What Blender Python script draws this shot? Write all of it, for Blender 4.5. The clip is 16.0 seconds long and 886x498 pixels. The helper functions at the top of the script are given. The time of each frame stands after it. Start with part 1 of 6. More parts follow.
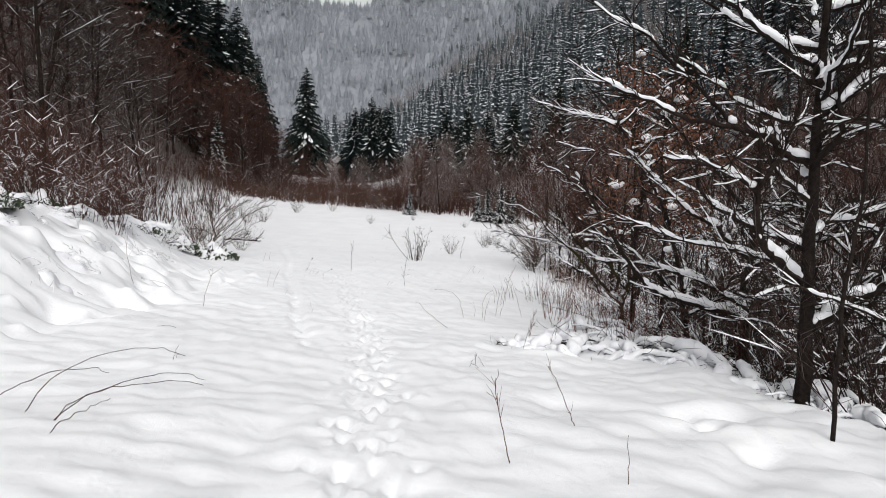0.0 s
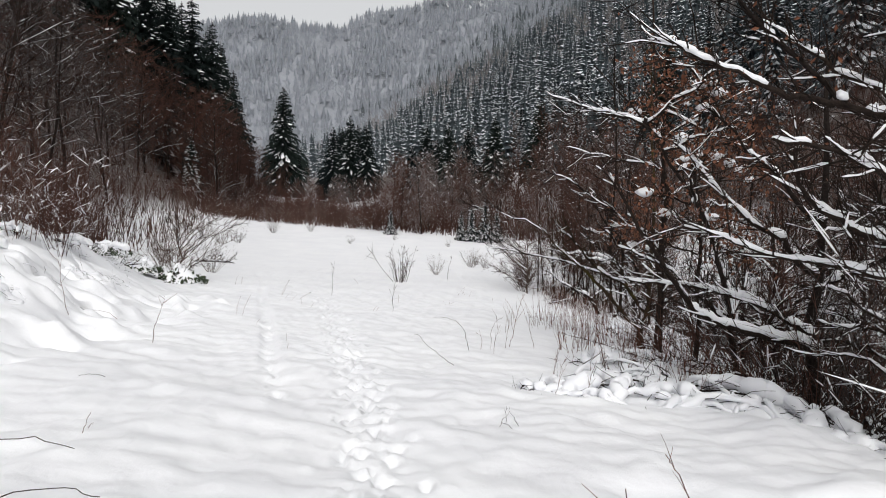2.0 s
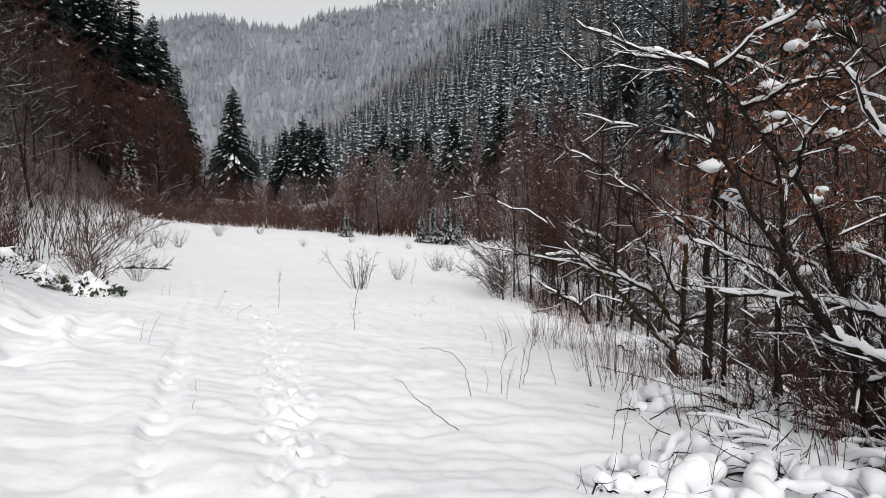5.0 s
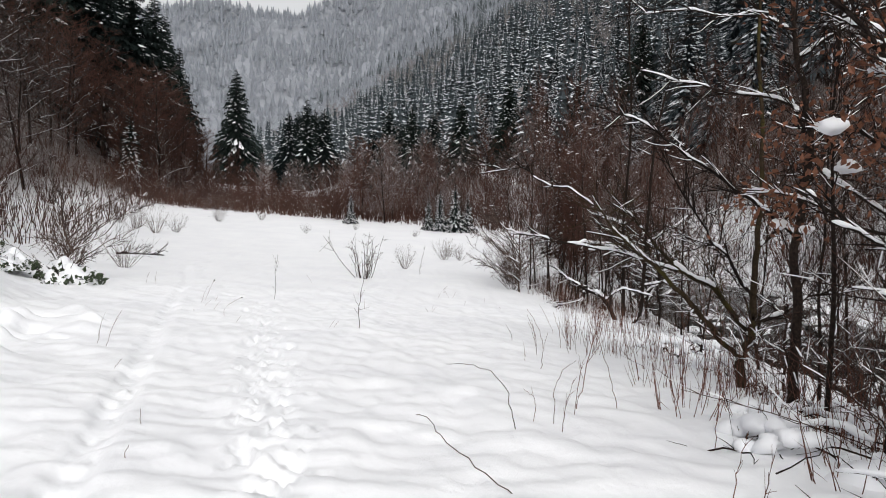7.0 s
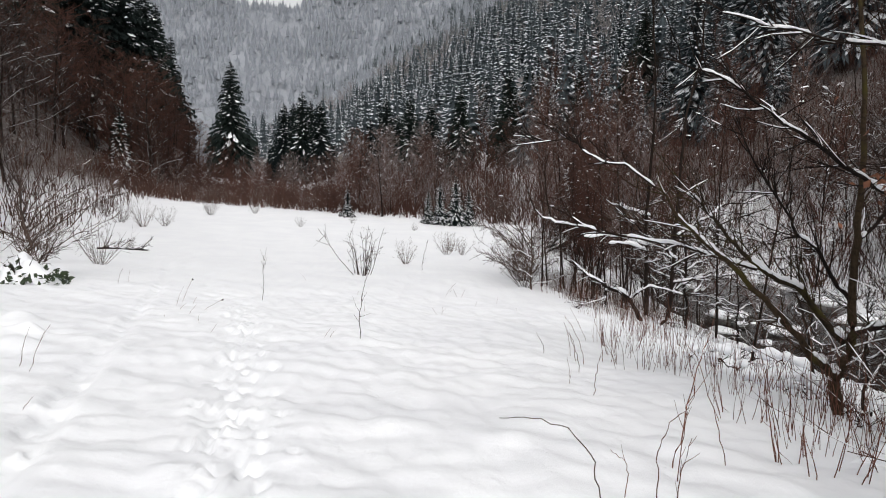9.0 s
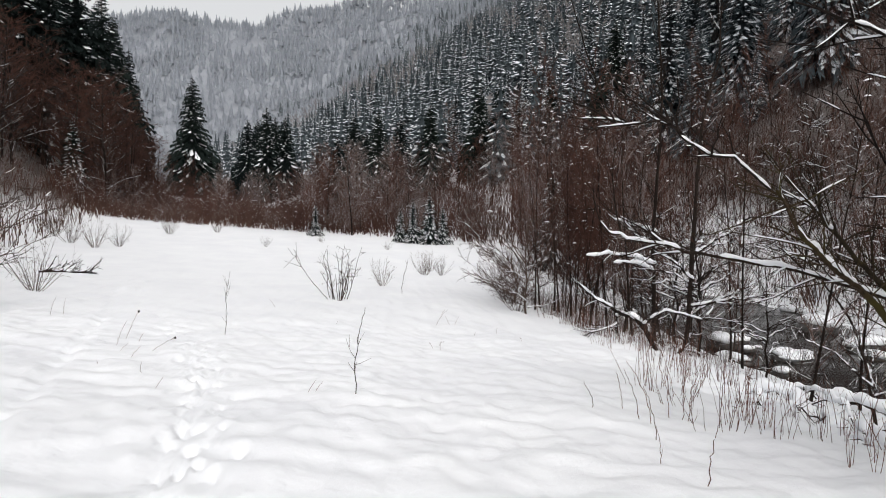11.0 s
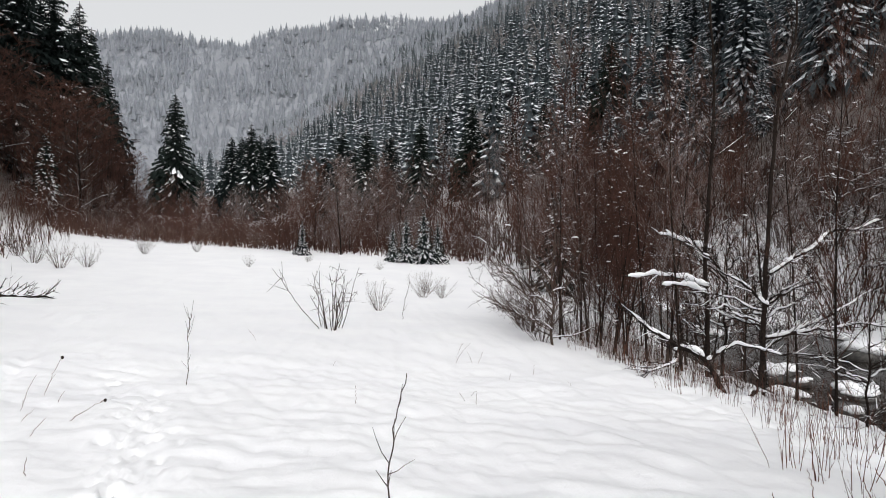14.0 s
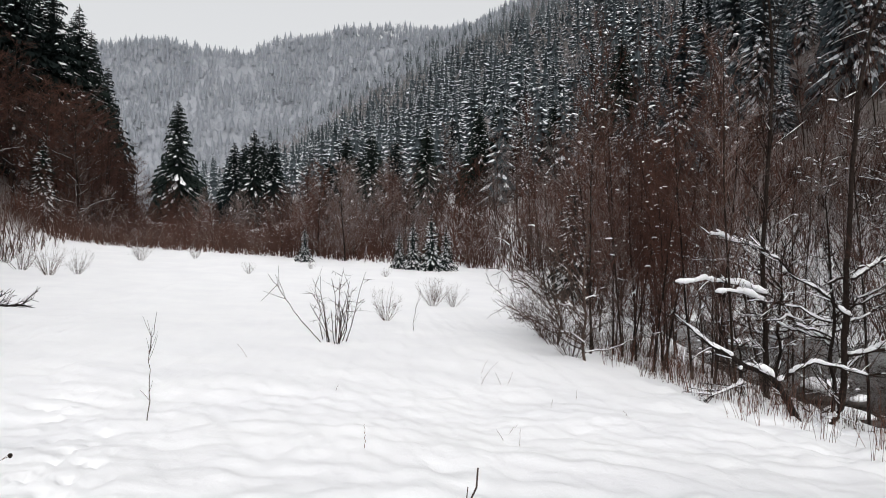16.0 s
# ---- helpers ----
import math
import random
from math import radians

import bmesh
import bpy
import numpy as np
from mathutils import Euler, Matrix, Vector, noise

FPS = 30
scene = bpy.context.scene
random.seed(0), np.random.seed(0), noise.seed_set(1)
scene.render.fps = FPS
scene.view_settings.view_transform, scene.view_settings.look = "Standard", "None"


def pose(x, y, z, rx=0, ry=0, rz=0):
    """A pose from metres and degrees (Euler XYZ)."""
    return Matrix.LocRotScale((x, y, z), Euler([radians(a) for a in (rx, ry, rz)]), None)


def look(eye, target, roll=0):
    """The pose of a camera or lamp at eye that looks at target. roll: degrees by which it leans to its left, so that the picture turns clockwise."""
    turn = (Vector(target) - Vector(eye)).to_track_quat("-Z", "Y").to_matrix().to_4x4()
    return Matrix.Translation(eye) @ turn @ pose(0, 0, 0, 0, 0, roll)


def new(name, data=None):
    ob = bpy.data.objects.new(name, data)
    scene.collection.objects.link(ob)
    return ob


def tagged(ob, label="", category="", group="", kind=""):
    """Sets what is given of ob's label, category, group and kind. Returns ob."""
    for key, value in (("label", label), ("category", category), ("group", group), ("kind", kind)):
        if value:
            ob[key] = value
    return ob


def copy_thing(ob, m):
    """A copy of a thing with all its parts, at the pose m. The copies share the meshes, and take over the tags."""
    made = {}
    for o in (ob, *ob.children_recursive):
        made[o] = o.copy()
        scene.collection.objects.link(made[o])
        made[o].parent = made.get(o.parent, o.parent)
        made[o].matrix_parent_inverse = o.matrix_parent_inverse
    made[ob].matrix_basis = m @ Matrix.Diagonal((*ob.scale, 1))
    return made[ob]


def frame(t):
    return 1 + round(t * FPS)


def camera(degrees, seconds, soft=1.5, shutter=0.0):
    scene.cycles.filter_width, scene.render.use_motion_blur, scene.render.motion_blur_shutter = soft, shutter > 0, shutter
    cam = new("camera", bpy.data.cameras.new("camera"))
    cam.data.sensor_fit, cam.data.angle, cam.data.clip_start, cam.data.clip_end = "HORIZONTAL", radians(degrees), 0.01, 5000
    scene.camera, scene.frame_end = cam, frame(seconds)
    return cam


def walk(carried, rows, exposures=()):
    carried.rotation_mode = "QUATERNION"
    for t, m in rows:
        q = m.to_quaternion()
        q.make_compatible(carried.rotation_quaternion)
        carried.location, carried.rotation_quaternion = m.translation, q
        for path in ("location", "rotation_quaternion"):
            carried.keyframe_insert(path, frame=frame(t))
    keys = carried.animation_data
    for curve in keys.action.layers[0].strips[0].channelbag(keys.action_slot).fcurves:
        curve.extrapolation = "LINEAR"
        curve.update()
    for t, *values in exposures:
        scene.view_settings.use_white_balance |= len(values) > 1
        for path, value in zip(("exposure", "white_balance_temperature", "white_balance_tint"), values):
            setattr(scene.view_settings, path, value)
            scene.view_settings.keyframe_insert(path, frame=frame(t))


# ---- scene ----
cam = camera(65.1, 16.0, 0.95)
PATH = [
    (0.0, pose(0.099, 0.120, 1.522, 85.22, -0.96, -0.68)),
    (0.5, pose(-0.134, 0.718, 1.476, 85.88, -1.13, -1.58)),
    (1.0, pose(-0.201, 1.251, 1.438, 86.16, -0.74, -1.78)),
    (1.5, pose(-0.200, 1.896, 1.403, 86.69, -0.86, -2.01)),
    (2.0, pose(-0.271, 2.420, 1.323, 86.92, -0.60, -2.48)),
    (2.5, pose(-0.335, 3.208, 1.277, 86.74, -0.71, -2.66)),
    (3.0, pose(-0.285, 4.114, 1.114, 87.05, -0.85, -3.16)),
    (3.5, pose(-0.366, 4.653, 1.075, 87.22, -0.54, -4.20)),
    (5.8, pose(-0.515, 7.281, 1.026, 87.12, -0.23, -6.43)),
    (6.0, pose(-0.501, 7.476, 0.975, 87.05, -0.41, -6.21)),
    (6.5, pose(-0.457, 8.081, 0.961, 86.70, -0.57, -5.78)),
    (7.0, pose(-0.574, 8.588, 0.892, 86.26, -0.78, -5.82)),
    (7.5, pose(-0.656, 9.108, 0.902, 86.09, -0.97, -5.76)),
    (8.0, pose(-0.654, 9.752, 0.852, 85.72, -0.77, -5.78)),
    (10.3, pose(-0.951, 12.461, 0.683, 86.47, -0.50, -8.43)),
    (10.5, pose(-1.037, 12.801, 0.683, 86.84, -0.44, -8.92)),
    (11.0, pose(-1.055, 13.362, 0.633, 87.33, -0.45, -8.98)),
    (11.5, pose(-1.075, 13.862, 0.685, 87.83, -0.37, -9.25)),
    (12.0, pose(-1.169, 14.485, 0.598, 87.96, -0.30, -9.67)),
    (12.5, pose(-1.211, 15.045, 0.591, 88.46, -0.27, -9.35)),
    (13.0, pose(-1.182, 15.693, 0.552, 88.72, -0.38, -9.46)),
    (13.5, pose(-1.223, 16.287, 0.487, 88.65, -0.44, -10.15)),
    (14.0, pose(-1.262, 16.859, 0.477, 88.97, -0.35, -10.17)),
    (14.5, pose(-1.225, 17.452, 0.426, 89.38, -0.42, -9.88)),
    (15.0, pose(-1.200, 17.976, 0.425, 89.79, -0.41, -9.85)),
    (15.5, pose(-1.236, 18.613, 0.377, 89.75, -0.33, -10.00)),
    (16.0, pose(-1.192, 19.166, 0.305, 89.62, -0.31, -9.84)),
]
walk(cam, PATH, [(0.0, -0.26), (7.0, -0.17), (10.5, -0.13), (16.0, -0.10)])

# ---- world, sun ----
world = bpy.data.worlds.new("overcast")
scene.world = world
world.use_nodes = True
wn, wl = world.node_tree.nodes, world.node_tree.links
sky = wn.new("ShaderNodeTexSky")
sky.sky_type, sky.sun_disc, sky.sun_elevation, sky.sun_rotation = "NISHITA", False, radians(40), radians(175)
sky.air_density, sky.dust_density, sky.ozone_density = 1.0, 6.0, 1.0
grey = wn.new("ShaderNodeHueSaturation")
grey.inputs["Saturation"].default_value = 0.2
wl.new(sky.outputs[0], grey.inputs["Color"])
cloud = wn.new("ShaderNodeMix")
cloud.data_type = "RGBA"
cloud.inputs[0].default_value, cloud.inputs[7].default_value = 0.55, (4.5, 4.5, 4.5, 1)
wl.new(grey.outputs[0], cloud.inputs[6])
wl.new(cloud.outputs[2], wn["Background"].inputs[0])
wn["Background"].inputs[1].default_value = 0.2
sun = new("sun", bpy.data.lights.new("sun", "SUN"))
sun.data.energy, sun.data.angle, sun.data.color = 1.15, radians(24), (1.0, 0.98, 0.95)
sun.matrix_world = look((0, 0, 50), (-1.2, 13.8, 38.5))

# ---- materials ----
def shader(name, rough=0.8, metal=0.0, spec=0.3):
    m = bpy.data.materials.new(name)
    m.use_nodes = True
    b = m.node_tree.nodes["Principled BSDF"]
    b.inputs["Roughness"].default_value, b.inputs["Metallic"].default_value = rough, metal
    b.inputs["Specular IOR Level"].default_value = spec
    return m, m.node_tree.nodes, m.node_tree.links, b


def noise_node(n, l, scale, detail=4.0, coord="Object", rough=0.55):
    t = n.new("ShaderNodeTexCoord")
    k = n.new("ShaderNodeTexNoise")
    k.inputs["Scale"].default_value, k.inputs["Detail"].default_value, k.inputs["Roughness"].default_value = scale, detail, rough
    l.new(t.outputs[coord], k.inputs["Vector"])
    return k


def ramp(n, l, source, stops):
    r = n.new("ShaderNodeValToRGB")
    e = r.color_ramp.elements
    e[0].position, e[0].color = stops[0][0], (*stops[0][1], 1)
    e[1].position, e[1].color = stops[-1][0], (*stops[-1][1], 1)
    for p, c in stops[1:-1]:
        e.new(p).color = (*c, 1)
    l.new(source, r.inputs[0])
    return r


def mix(n, l, fac, a, b):
    m = n.new("ShaderNodeMix")
    m.data_type = "RGBA"
    for socket, value in ((m.inputs[0], fac), (m.inputs[6], a), (m.inputs[7], b)):
        if isinstance(value, (tuple, float, int)):
            socket.default_value = (*value, 1) if isinstance(value, tuple) else value
        else:
            l.new(value, socket)
    return m.outputs[2]


def bump(n, l, b, pairs, distance):
    last = None
    for source, strength in pairs:
        k = n.new("ShaderNodeBump")
        k.inputs["Strength"].default_value, k.inputs["Distance"].default_value = strength, distance
        l.new(source, k.inputs["Height"])
        if last:
            l.new(last, k.inputs["Normal"])
        last = k.outputs[0]
    l.new(last, b.inputs["Normal"])


def upward(n, l, low, high):
    """1 where a face looks up, 0 where it is steep."""
    g = n.new("ShaderNodeNewGeometry")
    s = n.new("ShaderNodeSeparateXYZ")
    l.new(g.outputs["Normal"], s.inputs[0])
    m = n.new("ShaderNodeMapRange")
    m.inputs[1].default_value, m.inputs[2].default_value = low, high
    l.new(s.outputs[2], m.inputs[0])
    return m.outputs[0]


SNOW = (0.88, 0.89, 0.92)


def snow_material(name):
    m, n, l, b = shader(name, 0.55, 0, 0.25)
    big, small, grain = noise_node(n, l, 0.7, 3), noise_node(n, l, 9, 5), noise_node(n, l, 160, 2)
    c = ramp(n, l, big.outputs[0], ((0.3, (0.84, 0.85, 0.89)), (0.7, (0.90, 0.91, 0.93))))
    l.new(c.outputs[0], b.inputs["Base Color"])
    bump(n, l, b, ((small.outputs[0], 0.25), (grain.outputs[0], 0.2)), 0.03)
    return m


def ground_material():
    m, n, l, b = shader("snow_ground", 0.55, 0, 0.25)
    big, small, grain, patch = noise_node(n, l, 0.5, 3), noise_node(n, l, 7, 5), noise_node(n, l, 140, 2), noise_node(n, l, 1.3, 8, rough=0.7)
    white = ramp(n, l, big.outputs[0], ((0.3, (0.84, 0.85, 0.88)), (0.7, (0.90, 0.91, 0.93))))
    litter = ramp(n, l, small.outputs[0], ((0.3, (0.07, 0.055, 0.05)), (0.7, (0.21, 0.185, 0.175))))
    steep = upward(n, l, 0.97, 0.88)
    bare = ramp(n, l, patch.outputs[0], ((0.28, (0, 0, 0)), (0.42, (1, 1, 1))))
    both = n.new("ShaderNodeMath")
    both.operation = "MULTIPLY"
    where, split, high, wood = n.new("ShaderNodeNewGeometry"), n.new("ShaderNodeSeparateXYZ"), n.new("ShaderNodeMapRange"), n.new("ShaderNodeMath")
    l.new(where.outputs["Position"], split.inputs[0])
    l.new(split.outputs[2], high.inputs[0])
    high.inputs[1].default_value, high.inputs[2].default_value = 0.5, 3.0
    wood.operation = "MULTIPLY"
    l.new(steep, wood.inputs[0])
    l.new(high.outputs[0], wood.inputs[1])
    l.new(wood.outputs[0], both.inputs[0])
    l.new(bare.outputs[0], both.inputs[1])
    # ground blends to mottled blue-grey between 22 and 60 m height
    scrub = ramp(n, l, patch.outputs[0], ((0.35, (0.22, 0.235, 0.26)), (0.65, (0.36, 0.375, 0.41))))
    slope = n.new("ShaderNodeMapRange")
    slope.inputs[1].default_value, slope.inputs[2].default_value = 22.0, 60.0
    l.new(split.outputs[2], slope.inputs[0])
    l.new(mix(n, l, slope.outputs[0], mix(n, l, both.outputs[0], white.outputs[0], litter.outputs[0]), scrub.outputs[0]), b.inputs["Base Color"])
    bump(n, l, b, ((noise_node(n, l, 2.6, 3).outputs[0], 0.35), (small.outputs[0], 0.2), (grain.outputs[0], 0.15)), 0.05)
    return m


def bark_material(name, dark, light, scale=14, moss=None, snow=0.0):
    m, n, l, b = shader(name, 0.9, 0, 0.07)
    fine, broad = noise_node(n, l, scale, 6, rough=0.7), noise_node(n, l, scale * 0.13, 3)
    colour = ramp(n, l, fine.outputs[0], ((0.3, dark), (0.7, light))).outputs[0]
    info = n.new("ShaderNodeObjectInfo")
    tone = ramp(n, l, info.outputs["Random"], ((0.0, (0.72, 0.72, 0.75)), (1.0, (1.25, 1.15, 1.1))))
    t = n.new("ShaderNodeMix")
    t.data_type, t.blend_type = "RGBA", "MULTIPLY"
    t.inputs[0].default_value = 1
    l.new(colour, t.inputs[6])
    l.new(tone.outputs[0], t.inputs[7])
    colour = t.outputs[2]
    if moss:
        colour = mix(n, l, ramp(n, l, broad.outputs[0], ((0.52, (0, 0, 0)), (0.66, (1, 1, 1)))).outputs[0], colour, moss)
    if snow:
        k = n.new("ShaderNodeMath")
        k.operation = "MULTIPLY"
        l.new(upward(n, l, 0.35, 0.75), k.inputs[0])
        k.inputs[1].default_value = snow
        colour = mix(n, l, k.outputs[0], colour, SNOW)
    l.new(colour, b.inputs["Base Color"])
    bump(n, l, b, ((fine.outputs[0], 0.5),), 0.01)
    return m


def needle_material(name, dark, light, dust, low=0.45, high=0.85, frost=(0.80, 0.85, 0.92), soft=0.08):
    """Needles, with snow lying on the faces that look up."""
    m, n, l, b = shader(name, 0.85, 0, 0.07)
    fine, patch = noise_node(n, l, 3.5, 5, rough=0.7), noise_node(n, l, 1.7, 5, rough=0.7)
    info = n.new("ShaderNodeObjectInfo")
    colour = mix(n, l, fine.outputs[0], dark, light)
    t = n.new("ShaderNodeMix")
    t.data_type, t.blend_type = "RGBA", "MULTIPLY"
    t.inputs[0].default_value = 1
    l.new(colour, t.inputs[6])
    l.new(ramp(n, l, info.outputs["Random"], ((0.0, (0.65, 0.7, 0.75)), (1.0, (1.3, 1.25, 1.1)))).outputs[0], t.inputs[7])
    k = n.new("ShaderNodeMath")
    k.operation = "MULTIPLY"
    l.new(upward(n, l, low, high), k.inputs[0])
    broad, sway = noise_node(n, l, 0.13, 3), n.new("ShaderNodeMath")
    sway.operation, sway.inputs[1].default_value = "MULTIPLY_ADD", 0.7
    l.new(broad.outputs[0], sway.inputs[0])
    l.new(patch.outputs[0], sway.inputs[2])
    shift = n.new("ShaderNodeMath")
    shift.operation, shift.inputs[1].default_value = "SUBTRACT", 0.35
    l.new(sway.outputs[0], shift.inputs[0])
    l.new(ramp(n, l, shift.outputs[0], ((0.66 - dust * 0.4, (0, 0, 0)), (0.66 + soft - dust * 0.4, (1, 1, 1)))).outputs[0], k.inputs[1])
    l.new(mix(n, l, k.outputs[0], t.outputs[2], frost), b.inputs["Base Color"])
    return m


def plain_material(name, dark, light, scale, rough=0.8, spec=0.3):
    m, n, l, b = shader(name, rough, 0, spec)
    k = noise_node(n, l, scale, 5)
    l.new(ramp(n, l, k.outputs[0], ((0.3, dark), (0.7, light))).outputs[0], b.inputs["Base Color"])
    bump(n, l, b, ((k.outputs[0], 0.4),), 0.02)
    return m


def tinted_material(name, dark, light):
    """Foliage or snow far off: one tone a tree, with a finer mottling."""
    m, n, l, b = shader(name, 0.85, 0, 0.06)
    k = noise_node(n, l, 0.16, 7, "Object", 0.75)
    info, add = n.new("ShaderNodeObjectInfo"), n.new("ShaderNodeMath")
    add.operation, add.inputs[1].default_value = "MULTIPLY_ADD", 0.3
    l.new(info.outputs["Random"], add.inputs[0])
    l.new(k.outputs[0], add.inputs[2])
    l.new(ramp(n, l, add.outputs[0], ((0.45, dark), (0.85, light))).outputs[0], b.inputs["Base Color"])
    return m


def water_material():
    m, n, l, b = shader("stream_water", 0.1, 0, 0.28)
    wave, ripple = noise_node(n, l, 1.6, 4), noise_node(n, l, 7, 4)
    l.new(ramp(n, l, wave.outputs[0], ((0.35, (0.007, 0.006, 0.005)), (0.75, (0.024, 0.020, 0.016)))).outputs[0], b.inputs["Base Color"])
    bump(n, l, b, ((wave.outputs[0], 0.2), (ripple.outputs[0], 0.25)), 0.05)
    return m


GROUND_SNOW, SNOW_SOFT = ground_material(), snow_material("snow_on_branches")
WATER, ROCK = water_material(), plain_material("wet_rock", (0.02, 0.02, 0.02), (0.09, 0.085, 0.08), 5, 0.5)
BARK = bark_material("dark_bark", (0.0065, 0.005, 0.0045), (0.036, 0.028, 0.024), 22)
BARK_MOSSY = bark_material("mossy_bark", (0.014, 0.011, 0.008), (0.055, 0.042, 0.028), 20, (0.055, 0.046, 0.016))
TWIG_RED = bark_material("red_brown_twigs", (0.022, 0.0112, 0.0088), (0.118, 0.065, 0.052), 3)
TWIG_RIME = bark_material("snowy_twigs", (0.036, 0.021, 0.0165), (0.120, 0.074, 0.060), 3, None, 0.25)
TWIG_DARK = bark_material("dark_brown_branches", (0.012, 0.0075, 0.006), (0.052, 0.033, 0.027), 3, None, 0.10)
TWIG_GREY = bark_material("grey_twigs", (0.035, 0.026, 0.022), (0.12, 0.092, 0.08), 3)
STALK = bark_material("dry_stalks", (0.06, 0.025, 0.02), (0.20, 0.10, 0.07), 12)
NEEDLE = needle_material("spruce_needles", (0.005, 0.008, 0.0085), (0.015, 0.022, 0.021), 0.10)
# needles pale and snow greys with distance: haze put into colour, with frost
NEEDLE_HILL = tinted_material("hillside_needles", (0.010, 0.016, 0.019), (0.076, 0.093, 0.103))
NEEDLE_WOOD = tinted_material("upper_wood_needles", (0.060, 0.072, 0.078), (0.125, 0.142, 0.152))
NEEDLE_HAZE = tinted_material("hazed_frosty_needles", (0.20, 0.218, 0.245), (0.28, 0.298, 0.33))
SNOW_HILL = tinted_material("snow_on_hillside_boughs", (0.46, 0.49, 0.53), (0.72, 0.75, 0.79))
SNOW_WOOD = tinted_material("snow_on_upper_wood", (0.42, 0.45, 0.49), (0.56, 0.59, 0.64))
SNOW_HAZE = tinted_material("hazed_rime_on_far_wood", (0.34, 0.36, 0.39), (0.42, 0.44, 0.48))
# bare crowns also carry the haze in their colour, stronger on the mountain
WOOD_BARE = tinted_material("hazed_bare_crowns", (0.115, 0.105, 0.105), (0.21, 0.195, 0.195))
WOOD_HAZE = tinted_material("hazed_far_crowns", (0.31, 0.328, 0.36), (0.40, 0.418, 0.455))
LEAF_GREEN = plain_material("ivy_leaves", (0.015, 0.025, 0.012), (0.05, 0.07, 0.03), 9, 0.45)
LEAF_DEAD = plain_material("dead_leaves", (0.08, 0.03, 0.018), (0.24, 0.10, 0.055), 9, 0.7)

# ---- the lie of the land ----
LON_Y = (-60, 0, 13, 21, 27, 37, 46, 60, 80, 110, 180, 300, 1600)
LON_Z = (4.7, 0.0, -1.02, -1.53, -1.95, -2.25, -2.55, -2.15, -1.0, 0.4, 3.0, 6.0, 6.0)


def ease(a, b, v):
    k = np.clip((v - a) / (b - a), 0, 1)
    return k * k * (3 - 2 * k)


def soft_floor(v, w):
    """About max(v, 0), rounded over w metres."""
    return 0.35 * w * np.logaddexp(0, v / (0.35 * w))


def bank_edge(y):
    return np.interp(y, (-40, 0, 8, 15, 18, 24, 28, 36, 48, 62, 90), (6.0, 5.4, 5.2, 4.6, 4.8, 4.9, 5.3, 5.9, 7.6, 10.5, 14.0))


def stream_middle(y):
    return np.interp(y, (-60, 0, 20, 32, 40, 48, 60, 90, 160, 400), (22, 18, 17.0, 17.2, 18.6, 21.0, 24.0, 26.0, 10.0, -70))


def mound_edge(y):
    return np.interp(y, (-40, 5, 13, 20, 28, 34, 45, 60, 90), (-6.5, -5.4, -5.2, -6.4, -9.0, -12.0, -19.0, -26.0, -34.0))


def swell(x, y, s, k):
    """Smooth rolling, about -1 to 1, with waves of roughly s metres."""
    x, y = x / s * 6.28, y / s * 6.28
    return (np.sin(x + 1.7 * np.sin(0.61 * y + k)) * np.cos(0.83 * y + 1.3 * np.sin(0.53 * x + 2 * k)) + 0.6 * np.sin(1.9 * x + 1.31 * y + 3 * k) * np.sin(1.57 * y - 0.9 * x + k)) / 1.6


def land(x, y):
    """Height of the snow at (x, y), without footprints and small lumps."""
    x, y = np.asarray(x, float), np.asarray(y, float)
    cross = -0.0647 + 0.035 * ease(30, 60, y)
    z = np.interp(y, LON_Y, LON_Z) + cross * np.clip(x, -40, 14)
    # bank down to the stream and the far side of it
    d = x - bank_edge(y)
    bed = -4.75 + 0.02 * np.clip(y - 40, 0, 200)
    mid = stream_middle(y)
    down = z - (0.46 - 0.29 * ease(12, 27, y)) * soft_floor(d, 1.6) - 1.0 * ease(mid - 6.4, mid - 3.6, x)
    z = np.where(x < mid, np.maximum(down, bed), bed)
    z = z + 0.42 * soft_floor(x - mid - 3.2, 1.5) * (x > mid) * (1 - ease(60, 110, y))
    # mound with brambles beside the path
    m = mound_edge(y) - x
    tall = np.interp(y, (-10, 4, 9, 16, 24, 34, 50, 70), (1.0, 1.1, 1.7, 1.6, 1.2, 0.9, 0.6, 0.3))
    z = z + tall * ease(-0.3, 3.2, m)
    z = z + 0.10 * np.clip(m - 3.2, 0, 12)
    # hillsides
    left = -20 - 0.15 * (y - 35) - x
    z = z + 0.85 * soft_floor(left, 6) * (1 - ease(112, 185, y)) * (1 - 0.5 * ease(40, 160, left))
    right = 0.94 * x + 0.342 * y - 43
    z = z + np.minimum(0.63 * soft_floor(right, 8), 215 + 0.05 * right)
    far = y * 0.97 + 0.2 * x - 420
    ridge = 243 + 0.09 * x + 12 * np.sin(x / 70) + 6 * np.sin(x / 31 + 1)
    z = np.maximum(z, np.minimum(0.62 * soft_floor(far, 40) - 12, ridge - 0.1 * np.clip(far - 480, 0, 1e4)))
    hill = ease(5, 60, np.maximum(left, right)) + ease(0, 100, far)
    z = z + hill * (2.2 * swell(x, y, 60, 1.0) + 5 * swell(x, y, 210, 2.0) * ease(60, 200, np.maximum(right, far)))
    # soft drifts
    near = 1 - ease(60, 120, y)
    z = z + near * (0.07 * swell(x, y, 7.5, 0.3) + 0.032 * swell(1.2 * x + 0.4 * y, y, 2.7, 1.1) + 0.016 * swell(x, 1.2 * y - 0.5 * x, 1.15, 2.6))
    rough = ease(-1.5, 1.0, d) * near * (1 - ease(6, 9, d))
    z = z + rough * (0.12 * swell(x, y, 1.5, 1.9) + 0.06 * swell(x, y, 0.7, 0.2))
    return z


def up(x, y):
    return float(land(x, y))

